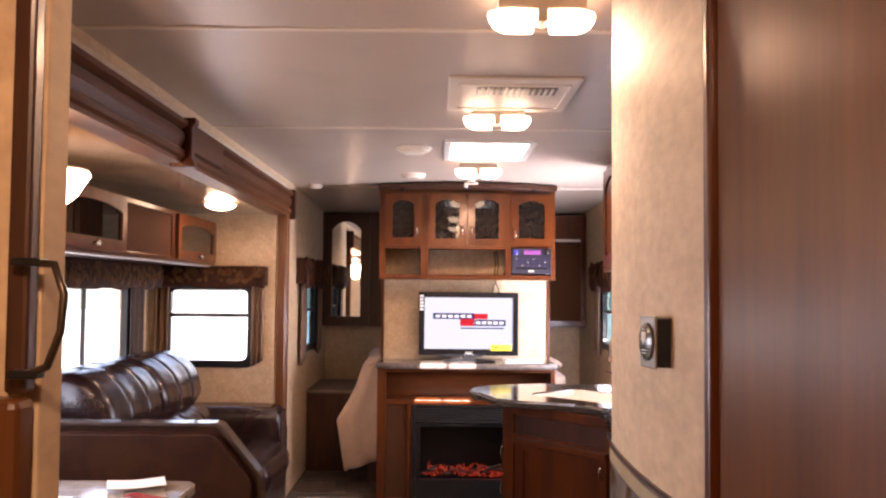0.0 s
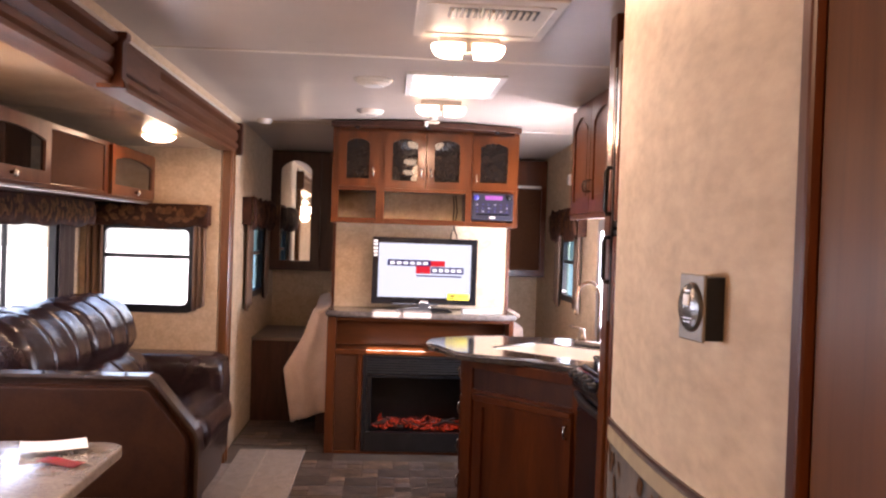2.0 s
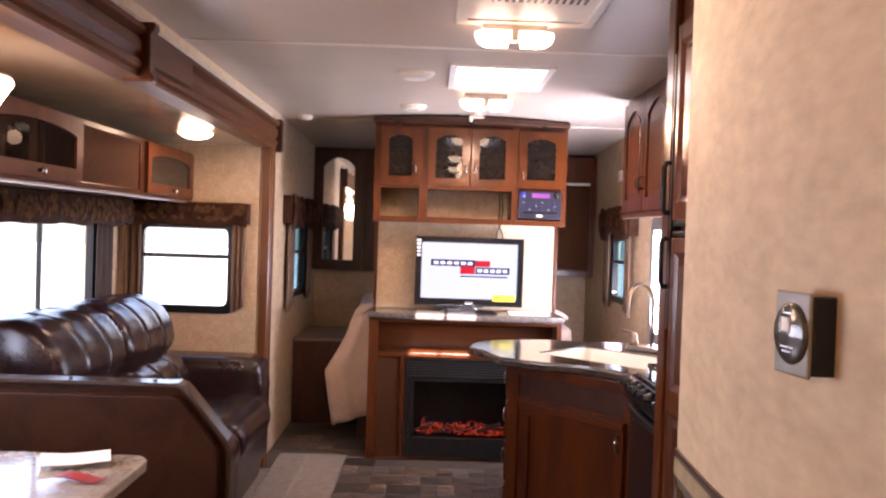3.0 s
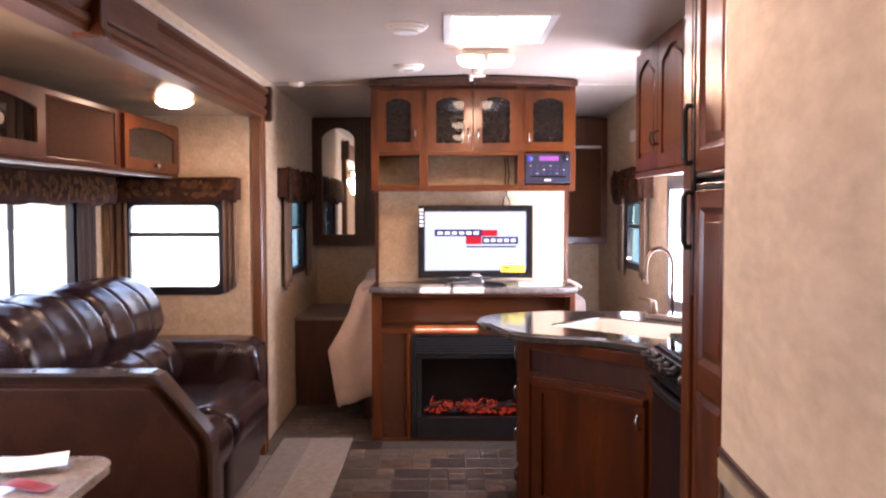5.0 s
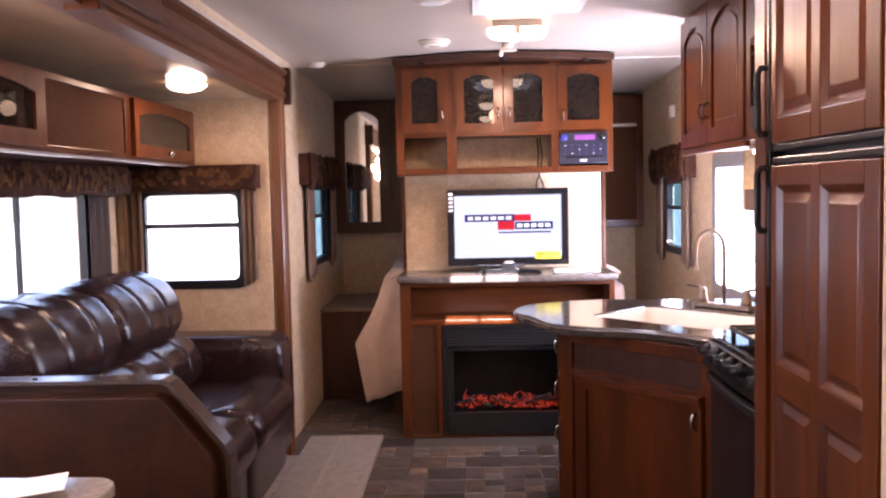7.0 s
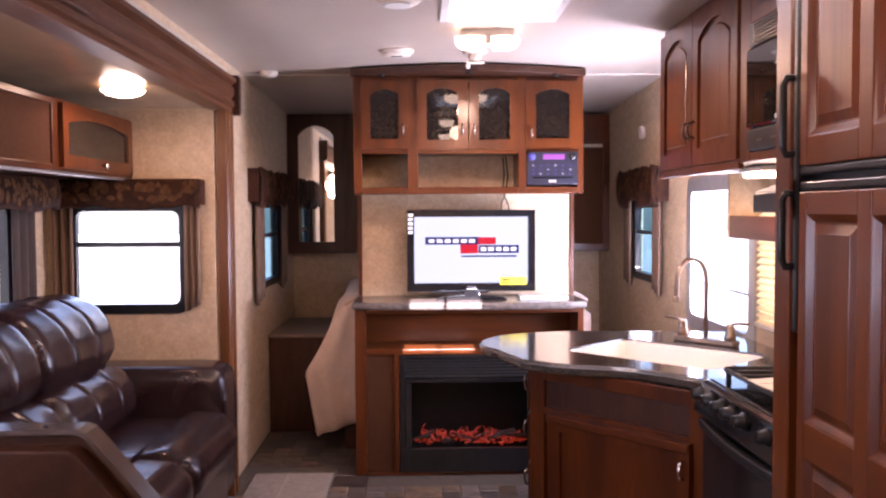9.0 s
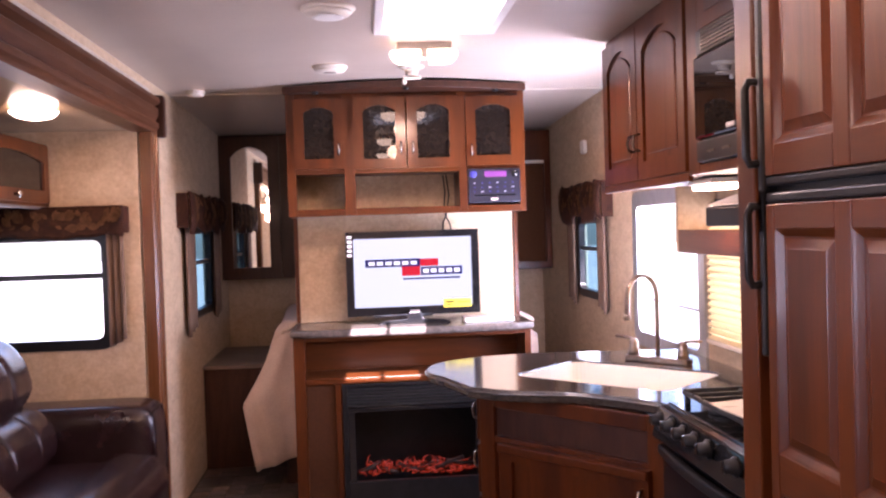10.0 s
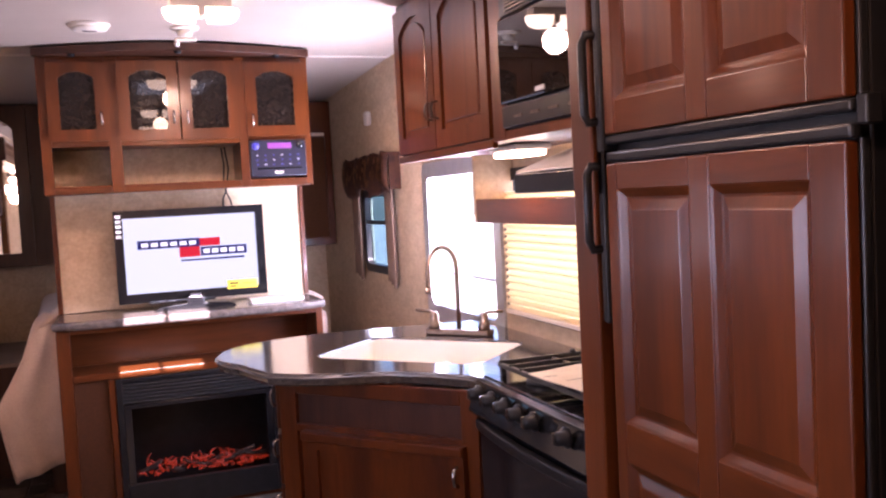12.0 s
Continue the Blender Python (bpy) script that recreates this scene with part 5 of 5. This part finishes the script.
part("dial_print", turned(boxes([(TC.x - 0.0049, TC.x - 0.0036, TC.y - 0.010, TC.y + 0.010, TC.z - 0.0125, TC.z - 0.0115), (TC.x - 0.0049, TC.x - 0.0036, TC.y - 0.007, TC.y + 0.007, TC.z - 0.0165, TC.z - 0.0155), (TC.x - 0.0049, TC.x - 0.0036, TC.y - 0.006, TC.y + 0.006, TC.z + 0.0175, TC.z + 0.0185)])), ALU, th, "fine pale print on the dial")

# ---- ceiling fittings ----
ac = thing("ceiling_vent", (0.07, 3.03, CZ), "wide cream air-conditioner panel with louvred grille", "ceiling vent")
part("panel", box(-0.157, 0.282, 2.79, 3.31, CZ - 0.011, CZ + 0.001, 0.006), CREAM, ac)
part("rim", ring_prism(rrect(-0.13, 0.255, 2.85, 3.24, 0.02), rrect(-0.122, 0.247, 2.858, 3.232, 0.016), CZ - 0.015, CZ - 0.0105, "z"), CREAM, ac)
for i in range(13):
    x = -0.055 + i * 0.0205
    part("slat", box(x, x + 0.009, 2.905, 3.005, CZ - 0.020, CZ - 0.0115, 0.002), CREAM, ac)
part("grille_back", box(-0.06, 0.212, 2.90, 3.01, CZ - 0.0125, CZ - 0.0108), BLACK, ac)
def round_fitting(name, x, y, r, label, cat):
    t = thing(name, (x, y, CZ - 0.03), label, cat)
    part("base", lathe([(r, 0.0), (r, -0.008), (r * 0.92, -0.014)], (x, y, CZ + 0.001), "z", 28), CREAM, t, "", True)
    part("dome", lathe([(r * 0.9, -0.012), (r * 0.82, -0.022), (r * 0.45, -0.028), (0.001, -0.029)], (x, y, CZ), "z", 28), CREAM, t, "", True)
    return t
spk = round_fitting("ceiling_speaker", -0.305, 4.25, 0.085, "round cream ceiling speaker", "speaker")
part("grille_ring", lathe([(0.045, -0.0285), (0.05, -0.031), (0.04, -0.032), (0.001, -0.0315)], (-0.305, 4.25, CZ), "z", 24), WHITE, spk, "", True)
smk = round_fitting("smoke_detector", -0.335, 5.25, 0.075, "round cream smoke detector on the ceiling", "smoke detector")
part("slot", box(-0.36, -0.31, 5.225, 5.235, CZ - 0.031, CZ - 0.027), BLACK, smk)
round_fitting("sprinkler_cover", -1.0, 5.85, 0.045, "small round cream cover on the ceiling", "cover")
crank = thing("antenna_crank", (0.012, 5.277, CZ - 0.03), "cream ceiling antenna crank with folding handle", "antenna crank")
part("base", lathe([(0.055, 0.0), (0.055, -0.006), (0.045, -0.012), (0.03, -0.014)], (0.012, 5.277, CZ + 0.001), "z", 28), CREAM, crank, "", True)
part("hub", lathe([(0.030, -0.012), (0.028, -0.034), (0.024, -0.040), (0.001, -0.041)], (0.012, 5.277, CZ), "z", 20), CREAM, crank, "", True)
part("handle", box(-0.030, 0.054, 5.262, 5.286, CZ - 0.056, CZ - 0.041, 0.006), CREAM, crank)
part("grip", lathe([(0.009, 0.0), (0.011, -0.010), (0.008, -0.020), (0.001, -0.021)], (-0.020, 5.274, CZ - 0.055), "z", 14), WHITE, crank, "", True)
sens = thing("wall_sensor", (RW - 0.02, 6.37, 1.76), "small oval white sensor on the wall", "sensor")
part("body", pillow(RW - 0.03, RW + 0.001, 6.335, 6.405, 1.725, 1.80, 0.7, 5), WHITE, sens, "", True)

# ---- curtains and valances ----
def valance(name, axis, k, out, a0, a1, z0, z1, depth, tails, label, seed, tail_mat=None, swag=0.007):
    """A padded fabric box over a window with a scalloped lower edge, leaf pattern and hanging side tails."""
    r = random.Random(seed)
    t = thing(name, (k, (a0 + a1) / 2, z0) if axis == "x" else ((a0 + a1) / 2, k, z0), label, "valance")
    def P(a, d, z):
        return (k + out * d, a, z) if axis == "x" else (a, k + out * d, z)
    n = max(14, int((a1 - a0) / 0.03))
    def front(u, v):
        a = a0 + (a1 - a0) * u
        lo = z0 + swag * (1 - 2 * abs(math.sin(u * (a1 - a0) * 7.5 + seed))) + 0.004 * math.sin(u * 31 + seed)
        z = lo + (z1 + 0.4 * (swag - 0.007) * math.sin(u * (a1 - a0) * 33 + seed) - lo) * v
        d = depth + (swag - 0.007) * 0.7 * math.sin(u * (a1 - a0) * 26) + 0.012 * math.sin(v * math.pi) + 0.004 * math.sin(u * (a1 - a0) * 40) * (1 - v)
        return P(a, d, z)
    part("front", cloth(front, n, 8, 0.008), FABRIC, t, "brown leaf-pattern brocade", True)
    for a in (a0, a1):
        bm = bmesh.new()
        b = sorted((a, a + 0.008 if a == a0 else a - 0.008))
        if axis == "x":
            xs = sorted((k + out * 0.001, k + out * depth))
            box(xs[0], xs[1], b[0], b[1], z0 + 0.01, z1, bm=bm)
        else:
            ys = sorted((k + out * 0.001, k + out * depth))
            box(b[0], b[1], ys[0], ys[1], z0 + 0.01, z1, bm=bm)
        part("side", bm, FABRIC, t)
    bm = bmesh.new()
    for i in range(int((a1 - a0) * 75)):
        a, z = r.uniform(a0 + 0.02, a1 - 0.02), r.uniform(z0 + 0.03, z1 - 0.02)
        s, q = r.uniform(0.030, 0.066), r.uniform(0, 3.14)
        vs = []
        for j in range(7):
            u = j / 6
            w = s * 0.28 * math.sin(math.pi * u)
            for sg in (-1, 1):
                p = (u - 0.5) * s
                da, dz = p * math.cos(q) - sg * w * math.sin(q), p * math.sin(q) + sg * w * math.cos(q)
                vv = min(max((z + dz - z0) / (z1 - z0), 0), 1)
                vs.append(bm.verts.new(P(min(max(a + da, a0), a1), depth + 0.0165 + (swag - 0.007) * 0.7 * math.sin((a - a0) * 26) + 0.012 * math.sin(vv * math.pi), z + dz)))
        for j in range(6):
            bm.faces.new((vs[2 * j], vs[2 * j + 1], vs[2 * j + 3], vs[2 * j + 2]))
    bmesh.ops.solidify(bm, geom=bm.faces[:], thickness=0.001)
    lf2 = part("leaf_pattern", bm, LEAFTAN, t, "tan leaves of the brocade")
    lf2["kind"] = "stuff"
    for b0, b1, zb in tails:
        def tail(u, v):
            a = b0 + (b1 - b0) * u
            return P(a, 0.028 + 0.014 * math.sin(u * 15), (zb + 0.035 * u) + (z0 + 0.03 - zb - 0.035 * u) * v)
        part("tail", cloth(tail, 14, 6, 0.006), tail_mat or CURTAIN, t, "plain brown hanging side curtain", True)
    return t


valance("window_valance", "x", SX, 1, 3.45, 5.23, 1.335, 1.47, 0.10, [(4.95, 5.14, 0.86)], "long brown leaf-pattern valance behind the sofa", 3, DARKCURT)
valance("window_valance", "y", SY1, -1, -1.87, -1.215, 1.345, 1.468, 0.085, [(-1.30, -1.235, 0.87), (-1.89, -1.80, 0.87)], "brown leaf-pattern valance on the slide-out end window", 5)
valance("window_valance", "x", LW, 1, 6.02, 7.18, 1.365, 1.55, 0.06, [(6.10, 6.30, 0.81), (6.96, 7.10, 0.83)], "dark brown leaf-pattern valance over the bedroom window", 8, swag=0.026)
valance("window_valance", "x", RW, -1, 5.86, 6.80, 1.355, 1.55, 0.06, [(5.93, 6.05, 0.86), (6.58, 6.72, 0.86)], "brown leaf-pattern valance over the bedroom window", 12, swag=0.026)

# ---- slide-out: overhead cabinets ----
ohc = thing("overhead_cabinet", (-1.73, 4.2, 1.47), "cherry overhead cabinet with smoked doors and cloth panel", "cabinet")
part("body", box(SX + 0.002, -1.56, 2.85, SY1 - 0.002, 1.478, 1.735, 0.002), CHERRY_Y, ohc)
for y0, y1 in ((5.29, SY1 - 0.002), (4.49, 4.56), (3.76, 3.83), (3.0, 3.07)):
    part("face_frame", box(-1.56, -1.54, y0, y1, 1.474, 1.735, 0.003), CHERRY, ohc)
for z0, z1 in ((1.474, 1.498), (1.71, 1.735)):
    part("face_frame", box(-1.559, -1.541, 2.85, SY1 - 0.002, z0, z1, 0.003), CHERRY_Y, ohc)
cabinet_door(ohc, 4.545, 5.31, 1.487, 1.722, -1.540, "x", SMOKED, 0.028, 0.05, out=1, knob=(4.93, 1.512), round_knob=True)
cabinet_door(ohc, 3.05, 3.775, 1.487, 1.722, -1.540, "x", SMOKED, 0.028, 0.05, out=1, knob=(3.41, 1.512), round_knob=True)
part("cloth_panel", box(-1.558, -1.548, 3.83, 4.49, 1.498, 1.71), SPEAKER, ohc, "flat brown cloth panel")
part("light_rail", box(-1.575, -1.545, 2.85, SY1 - 0.003, 1.464, 1.474, 0.003), ALU, ohc, "metal strip under the cabinet")

# ---- sofa ----
sofa = thing("sofa", (-1.45, 4.3, 0), "dark brown leather reclining sofa with tufted back", "sofa")
part("base", box(-1.86, -1.14, 3.40, 5.28, 0.05, 0.30, 0.02), LEATHER, sofa)
for i, y0 in enumerate((3.62, 4.34)):
    y1 = y0 + 0.70
    part("headrest", roll(-1.875, -1.515, y0 - 0.012, y1 + 0.012, 0.670, 0.988, 2, 0.30), LEATHER, sofa, "puffed leather headrest roll with stitched seams", True)
    part("back_cushion", roll(-1.85, -1.42, y0 - 0.012, y1 + 0.012, 0.43, 0.715, 2, 0.15), LEATHER, sofa, "puffed leather lumbar cushion with seams", True)
    for c in (1, 2):
        y = y0 - 0.005 + c * 0.2367
        for k in range(9):
            a = radians(100 - 20 * k)
            cx, cz = -1.695 + 0.160 * math.cos(a), 0.825 + 0.151 * math.sin(a)
            cx -= 0.30 * (cz - 0.825)
            part("stitch", box(cx - 0.006, cx + 0.006, y + 0.013, y + 0.017, cz - 0.006, cz + 0.006, 0.002), STITCH, sofa)
    part("seat_cushion", pillow(-1.62, -1.15, y0, y1 + 0.005, 0.27, 0.47, 0.5, 8), LEATHER, sofa, "", True)
    part("seat_roll", roll(-1.29, -1.005, y0 - 0.006, y1 + 0.010, 0.27, 0.492, 0, ny=40), LEATHER, sofa, "rounded front roll of the seat", True)
    part("footrest", pillow(-1.16, -1.05, y0 + 0.005, y1, 0.07, 0.36, 0.4, 7), LEATHER, sofa, "", True)
for y0, y1 in ((5.035, 5.30), (3.37, 3.625)):
    part("arm", pillow(-1.80, -1.07, y0, y1, 0.06, 0.665, 0.28, 9), LEATHER, sofa, "padded leather arm", True)
    part("arm_piping", tube([(-1.078, y0 + 0.03, 0.20), (-1.074, y0 + 0.02, 0.50), (-1.085, y0 + 0.05, 0.63), (-1.085, y1 - 0.05, 0.63), (-1.074, y1 - 0.02, 0.50), (-1.078, y1 - 0.03, 0.20)], 0.006, 6), LEATHER, sofa, "", True)

# ---- dinette ----
bench = thing("dinette_bench", (-1.4, 3.2, 0), "dark brown vinyl dinette bench with a chamfered end", "bench")
pan = [(SX + 0.01, 0.0), (-0.838, 0.0), (-0.838, 0.63), (-0.848, 0.66), (-0.985, 0.825), (-1.0, 0.832), (SX + 0.01, 0.832)]
part("back_board", prism(pan, 3.275, 3.325, "y", 0.004), VINYLB, bench)
edge = [(-0.838, 0.0), (-0.826, 0.0), (-0.826, 0.637), (-0.838, 0.668), (-0.978, 0.836), (-1.0, 0.844), (SX + 0.01, 0.844), (SX + 0.01, 0.833), (-1.0, 0.833), (-0.986, 0.826), (-0.849, 0.661), (-0.838, 0.631)]
part("edge_trim", prism(edge, 3.255, 3.33, "y"), mat("grey_brown_trim", (0.05, 0.033, 0.026), 0.22, var=(0.035, 0.023, 0.018), scale=14, coat=0.3), bench, "glossy grey-brown edge trim")
part("back_cushion", prism([(SX + 0.015, 0.42), (-0.858, 0.42), (-0.858, 0.622), (-0.866, 0.648), (-0.990, 0.800), (-1.004, 0.808), (SX + 0.015, 0.808)], 3.215, 3.274, "y", 0.006), VINYLB, bench, "flat padded vinyl back")
part("seat_cushion", pillow(SX + 0.015, -0.86, 2.78, 3.22, 0.35, 0.455, 0.3, 8), VINYLB, bench, "", True)
part("seat_base", box(SX + 0.01, -0.88, 2.82, 3.274, 0.0, 0.352, 0.006), CHERRY_H, bench)
for x in (-1.35, -1.08):
    part("screw_cap", lathe([(0.008, 0.0), (0.006, 0.004), (0.001, 0.005)], (x, 3.29, 0.844), "z", 10), BLACK, bench)
table = thing("dinette_table", (-1.4, 2.4, 0), "pale marbled dinette table with rounded corners", "table")
tp = [(SX + 0.03, 1.95), (-1.02, 1.95)] + arc(-1.02, 2.03, 0.08, -90, 0, 6) + arc(-1.005, 2.79, 0.06, 0, 90, 6) + [(SX + 0.03, 2.85)]
tq = prism(tp, 0.688, 0.72, "z")
bmesh.ops.bevel(tq, geom=[e for e in tq.edges if abs(e.verts[0].co.z - e.verts[1].co.z) < 1e-5], offset=0.006, segments=2, profile=0.5, affect="EDGES")
part("tabletop", tq, TABLETOP, table)
for y in (2.2, 2.6):
    part("leg", lathe([(0.09, 0.0), (0.085, 0.012), (0.03, 0.02), (0.028, 0.66), (0.06, 0.67), (0.06, 0.688)], (-1.45, y, 0.0), "z", 18), ALU, table, "", True)
for i, (x, y, w, h, a, m, lab) in enumerate(((-1.34, 2.52, 0.20, 0.15, 12, PAPER, "white brochure lying on the dinette table"), (-1.040, 2.590, 0.11, 0.05, -17, REDP, "red brochure lying on the dinette table"), (-1.42, 2.34, 0.28, 0.20, 30, PAPER, "white leaflet lying on the dinette table"), (-1.11, 2.735, 0.17, 0.12, 20, PAPER, "small white card lying on the dinette table"))):
    bm = cloth(lambda u, v: ((u - 0.5) * w, (v - 0.5) * h, 0.003 * math.sin(4 * u + i)), 8, 6, 0.0015)
    bmesh.ops.transform(bm, verts=bm.verts[:], matrix=Matrix.Translation((x, y, 0.7245 + 0.004 * i)) @ Matrix.Rotation(radians(a), 4, "Z"))
    solo("brochure", bm, m, lab, "brochure", group="brochures on the table")

# ---- bedroom ----
bed = thing("bed", (0.02, 7.0, 0), "queen bed with pale quilt hanging over the side", "bed")
part("base", box(-0.66, 0.70, 6.18, 7.92, 0.0, 0.42, 0.01), WALNUT, bed)
part("mattress", pillow(-0.70, 0.74, 6.16, 7.93, 0.42, 0.76, 0.2, 10), QUILT, bed, "", True)
def top_sheet(u, v):
    x, y = -0.66 + 1.34 * u, 6.12 + 1.73 * v
    e = min(u, 1 - u)
    return (x, y, 0.80 + 0.07 * min(1, e * 9) + 0.012 * math.sin(7 * u + 3 * v) + 0.03 * math.exp(-((v - 0.1) / 0.2) ** 2))
part("quilt", cloth(top_sheet, 30, 20, 0.02), QUILT, bed, "pale pink-beige quilt", True)
def edge_x(z):
    """The free edge of the hanging quilt corner, by height."""
    pts = ((0.08, -0.81), (0.30, -0.85), (0.44, -0.872), (0.56, -0.80), (0.68, -0.74), (0.83, -0.69), (0.90, -0.62))
    for (za, xa), (zb, xb) in zip(pts, pts[1:]):
        if z <= zb:
            k = min(max((z - za) / (zb - za), 0), 1)
            return xa + (xb - xa) * k
    return pts[-1][1]
def drop(u, v):
    """The quilt's foot corner, hanging in folds to a low point."""
    low = 0.085 + 0.14 * u
    z = low + (0.862 - low) * math.sin(v * math.pi / 2)
    x = edge_x(z) * (1 - u) + (-0.42) * u
    y = 6.10 + 0.16 * v ** 5 - 0.035 * math.sin(math.pi * (1 - v)) + 0.018 * math.sin(u * 17 + v * 2) * (1.1 - v) + 0.05 * (1 - u) ** 3
    return (x, y, z)
part("quilt_corner", cloth(drop, 30, 24, 0.016), QUILT, bed, "pale quilt corner hanging towards the floor", True)
def side(u, v):
    low = 0.085 + 0.4 * u
    z = low + (0.85 - low) * math.sin(v * math.pi / 2)
    x = edge_x(z) * (1 - u) + (-0.765) * u + 0.10 * v ** 5
    return (x - 0.012 * math.sin(u * 21) * (1 - v), 6.14 + 1.4 * u, z)
part("quilt_side", cloth(side, 30, 20, 0.016), QUILT, bed, "pale quilt side hanging beside the bed", True)
ns = thing("nightstand", (-0.97, 6.9, 0), "dark wood nightstand with a beige top", "nightstand")
part("body", box(LW + 0.005, -0.80, 6.58, 7.395, 0.0, 0.568, 0.004), WALNUT, ns)
part("top", box(LW + 0.003, -0.79, 6.565, 7.397, 0.569, 0.59, 0.004), mat("dull_brown_top", (0.18, 0.13, 0.095), 0.5, var=(0.14, 0.10, 0.07), scale=8), ns)
wl = thing("mirror_wardrobe", (-0.92, 7.6, 1.03), "dark wood bedroom cabinet with an arched mirror door", "wardrobe")
part("body", box(LW + 0.003, -0.55, 7.42, FW - 0.002, 1.03, 1.985, 0.003), WALNUT, wl)
md = cabinet_door(wl, LW + 0.004, -0.755, 1.035, 1.965, 7.419, "y", MIRROR, 0.07, 0.075, wood=WALNUT, name="mirror_door")
solo("wall_headboard", box(LW + 0.001, RW - 0.001, 7.66, FW - 0.001, 0.0, 1.025), WALLP, "beige papered wall under the bedroom cabinets", "wall", "structure")
wr = thing("wardrobe", (0.9, 7.6, 1.04), "brown bedroom cabinet with an open upper slot", "wardrobe")
part("body", box(0.50, RW - 0.003, 7.33, FW - 0.002, 1.04, 1.97, 0.003), WALNUT, wr)
part("door_frame", ring_prism([(0.52, 1.05), (1.045, 1.05), (1.045, 1.962), (0.52, 1.962)], [(0.56, 1.09), (1.005, 1.09), (1.005, 1.74), (0.56, 1.74)], 7.31, 7.329, "y"), CHERRY, wr)
part("panel", box(0.561, 1.004, 7.322, 7.3285, 1.091, 1.739), SPEAKER, wr, "dull brown cloth panel")
part("pale_rail", box(0.57, 1.0, 7.302, 7.309, 1.745, 1.765, 0.002), CREAM, wr, "pale rail below the slot")

# ---- carpet and floor tiles, last ----
mat_ob = thing("carpet_runner", (-0.87, 4.6, 0.004), "beige carpet strip along the slide-out edge", "carpet")
part("carpet_body", box(-1.068, -0.675, 2.2, 5.705, -0.002, 0.012, 0.005), CARPET, mat_ob)
part("band", box(-0.905, -0.893, 2.2, 5.70, 0.0115, 0.0145, 0.001), CARPETLINE, mat_ob, "pale woven line")
solo("slide_carpet", box(SX + 0.001, -1.07, SY0, SY1, -0.003, 0.01, 0.003), CARPET, "beige carpet under the sofa", "carpet", "structure")

tile_meshes = {}
def tile_mesh(w, d, m):
    key = (round(w, 3), round(d, 3), m.name)
    if key not in tile_meshes:
        bm = box(-w / 2, w / 2, -d / 2, d / 2, -0.006, 0.0, 0.0)
        bmesh.ops.bevel(bm, geom=[e for e in bm.edges if all(v.co.z > -0.001 for v in e.verts)], offset=0.0025, segments=1, affect="EDGES")
        me = bpy.data.meshes.new("tile")
        bm.to_mesh(me)
        bm.free()
        me.materials.append(m)
        tile_meshes[key] = me
    return tile_meshes[key]
tr2 = random.Random(21)
def put_tile(x0, x1, y0, y1):
    x1, x0 = min(x1, 1.04), max(x0, -1.14)
    if x1 - x0 < 0.02:
        return
    ob = new("tile", tile_mesh(x1 - x0 - 0.004, y1 - y0 - 0.004, TILE if tr2.random() < 0.7 else TILE2))
    ob.location = ((x0 + x1) / 2, (y0 + y1) / 2, -0.0005 + tr2.uniform(0, 0.0012))
    ob.parent = floor
# random ashlar of large and small stones in a repeating block
G = 0.178
yy = 3.55
row = 0
while yy < 7.0:
    xx = -0.675 - 0.076 * (row % 3) if yy < 5.70 else -1.14
    xx = max(xx, -0.675) if yy < 5.70 else xx
    while xx < (0.30 if yy < 5.5 else -0.5):
        k = tr2.random()
        if k < 0.5:
            put_tile(xx, xx + G, yy, yy + G)
            xx += G
        elif k < 0.72:
            put_tile(xx, xx + G / 2, yy, yy + G)
            put_tile(xx + G / 2, xx + G, yy, yy + G / 2)
            put_tile(xx + G / 2, xx + G, yy + G / 2, yy + G)
            xx += G
        else:
            put_tile(xx, xx + G / 2, yy, yy + G / 2)
            put_tile(xx, xx + G / 2, yy + G / 2, yy + G)
            xx += G / 2
    yy += G
    row += 1
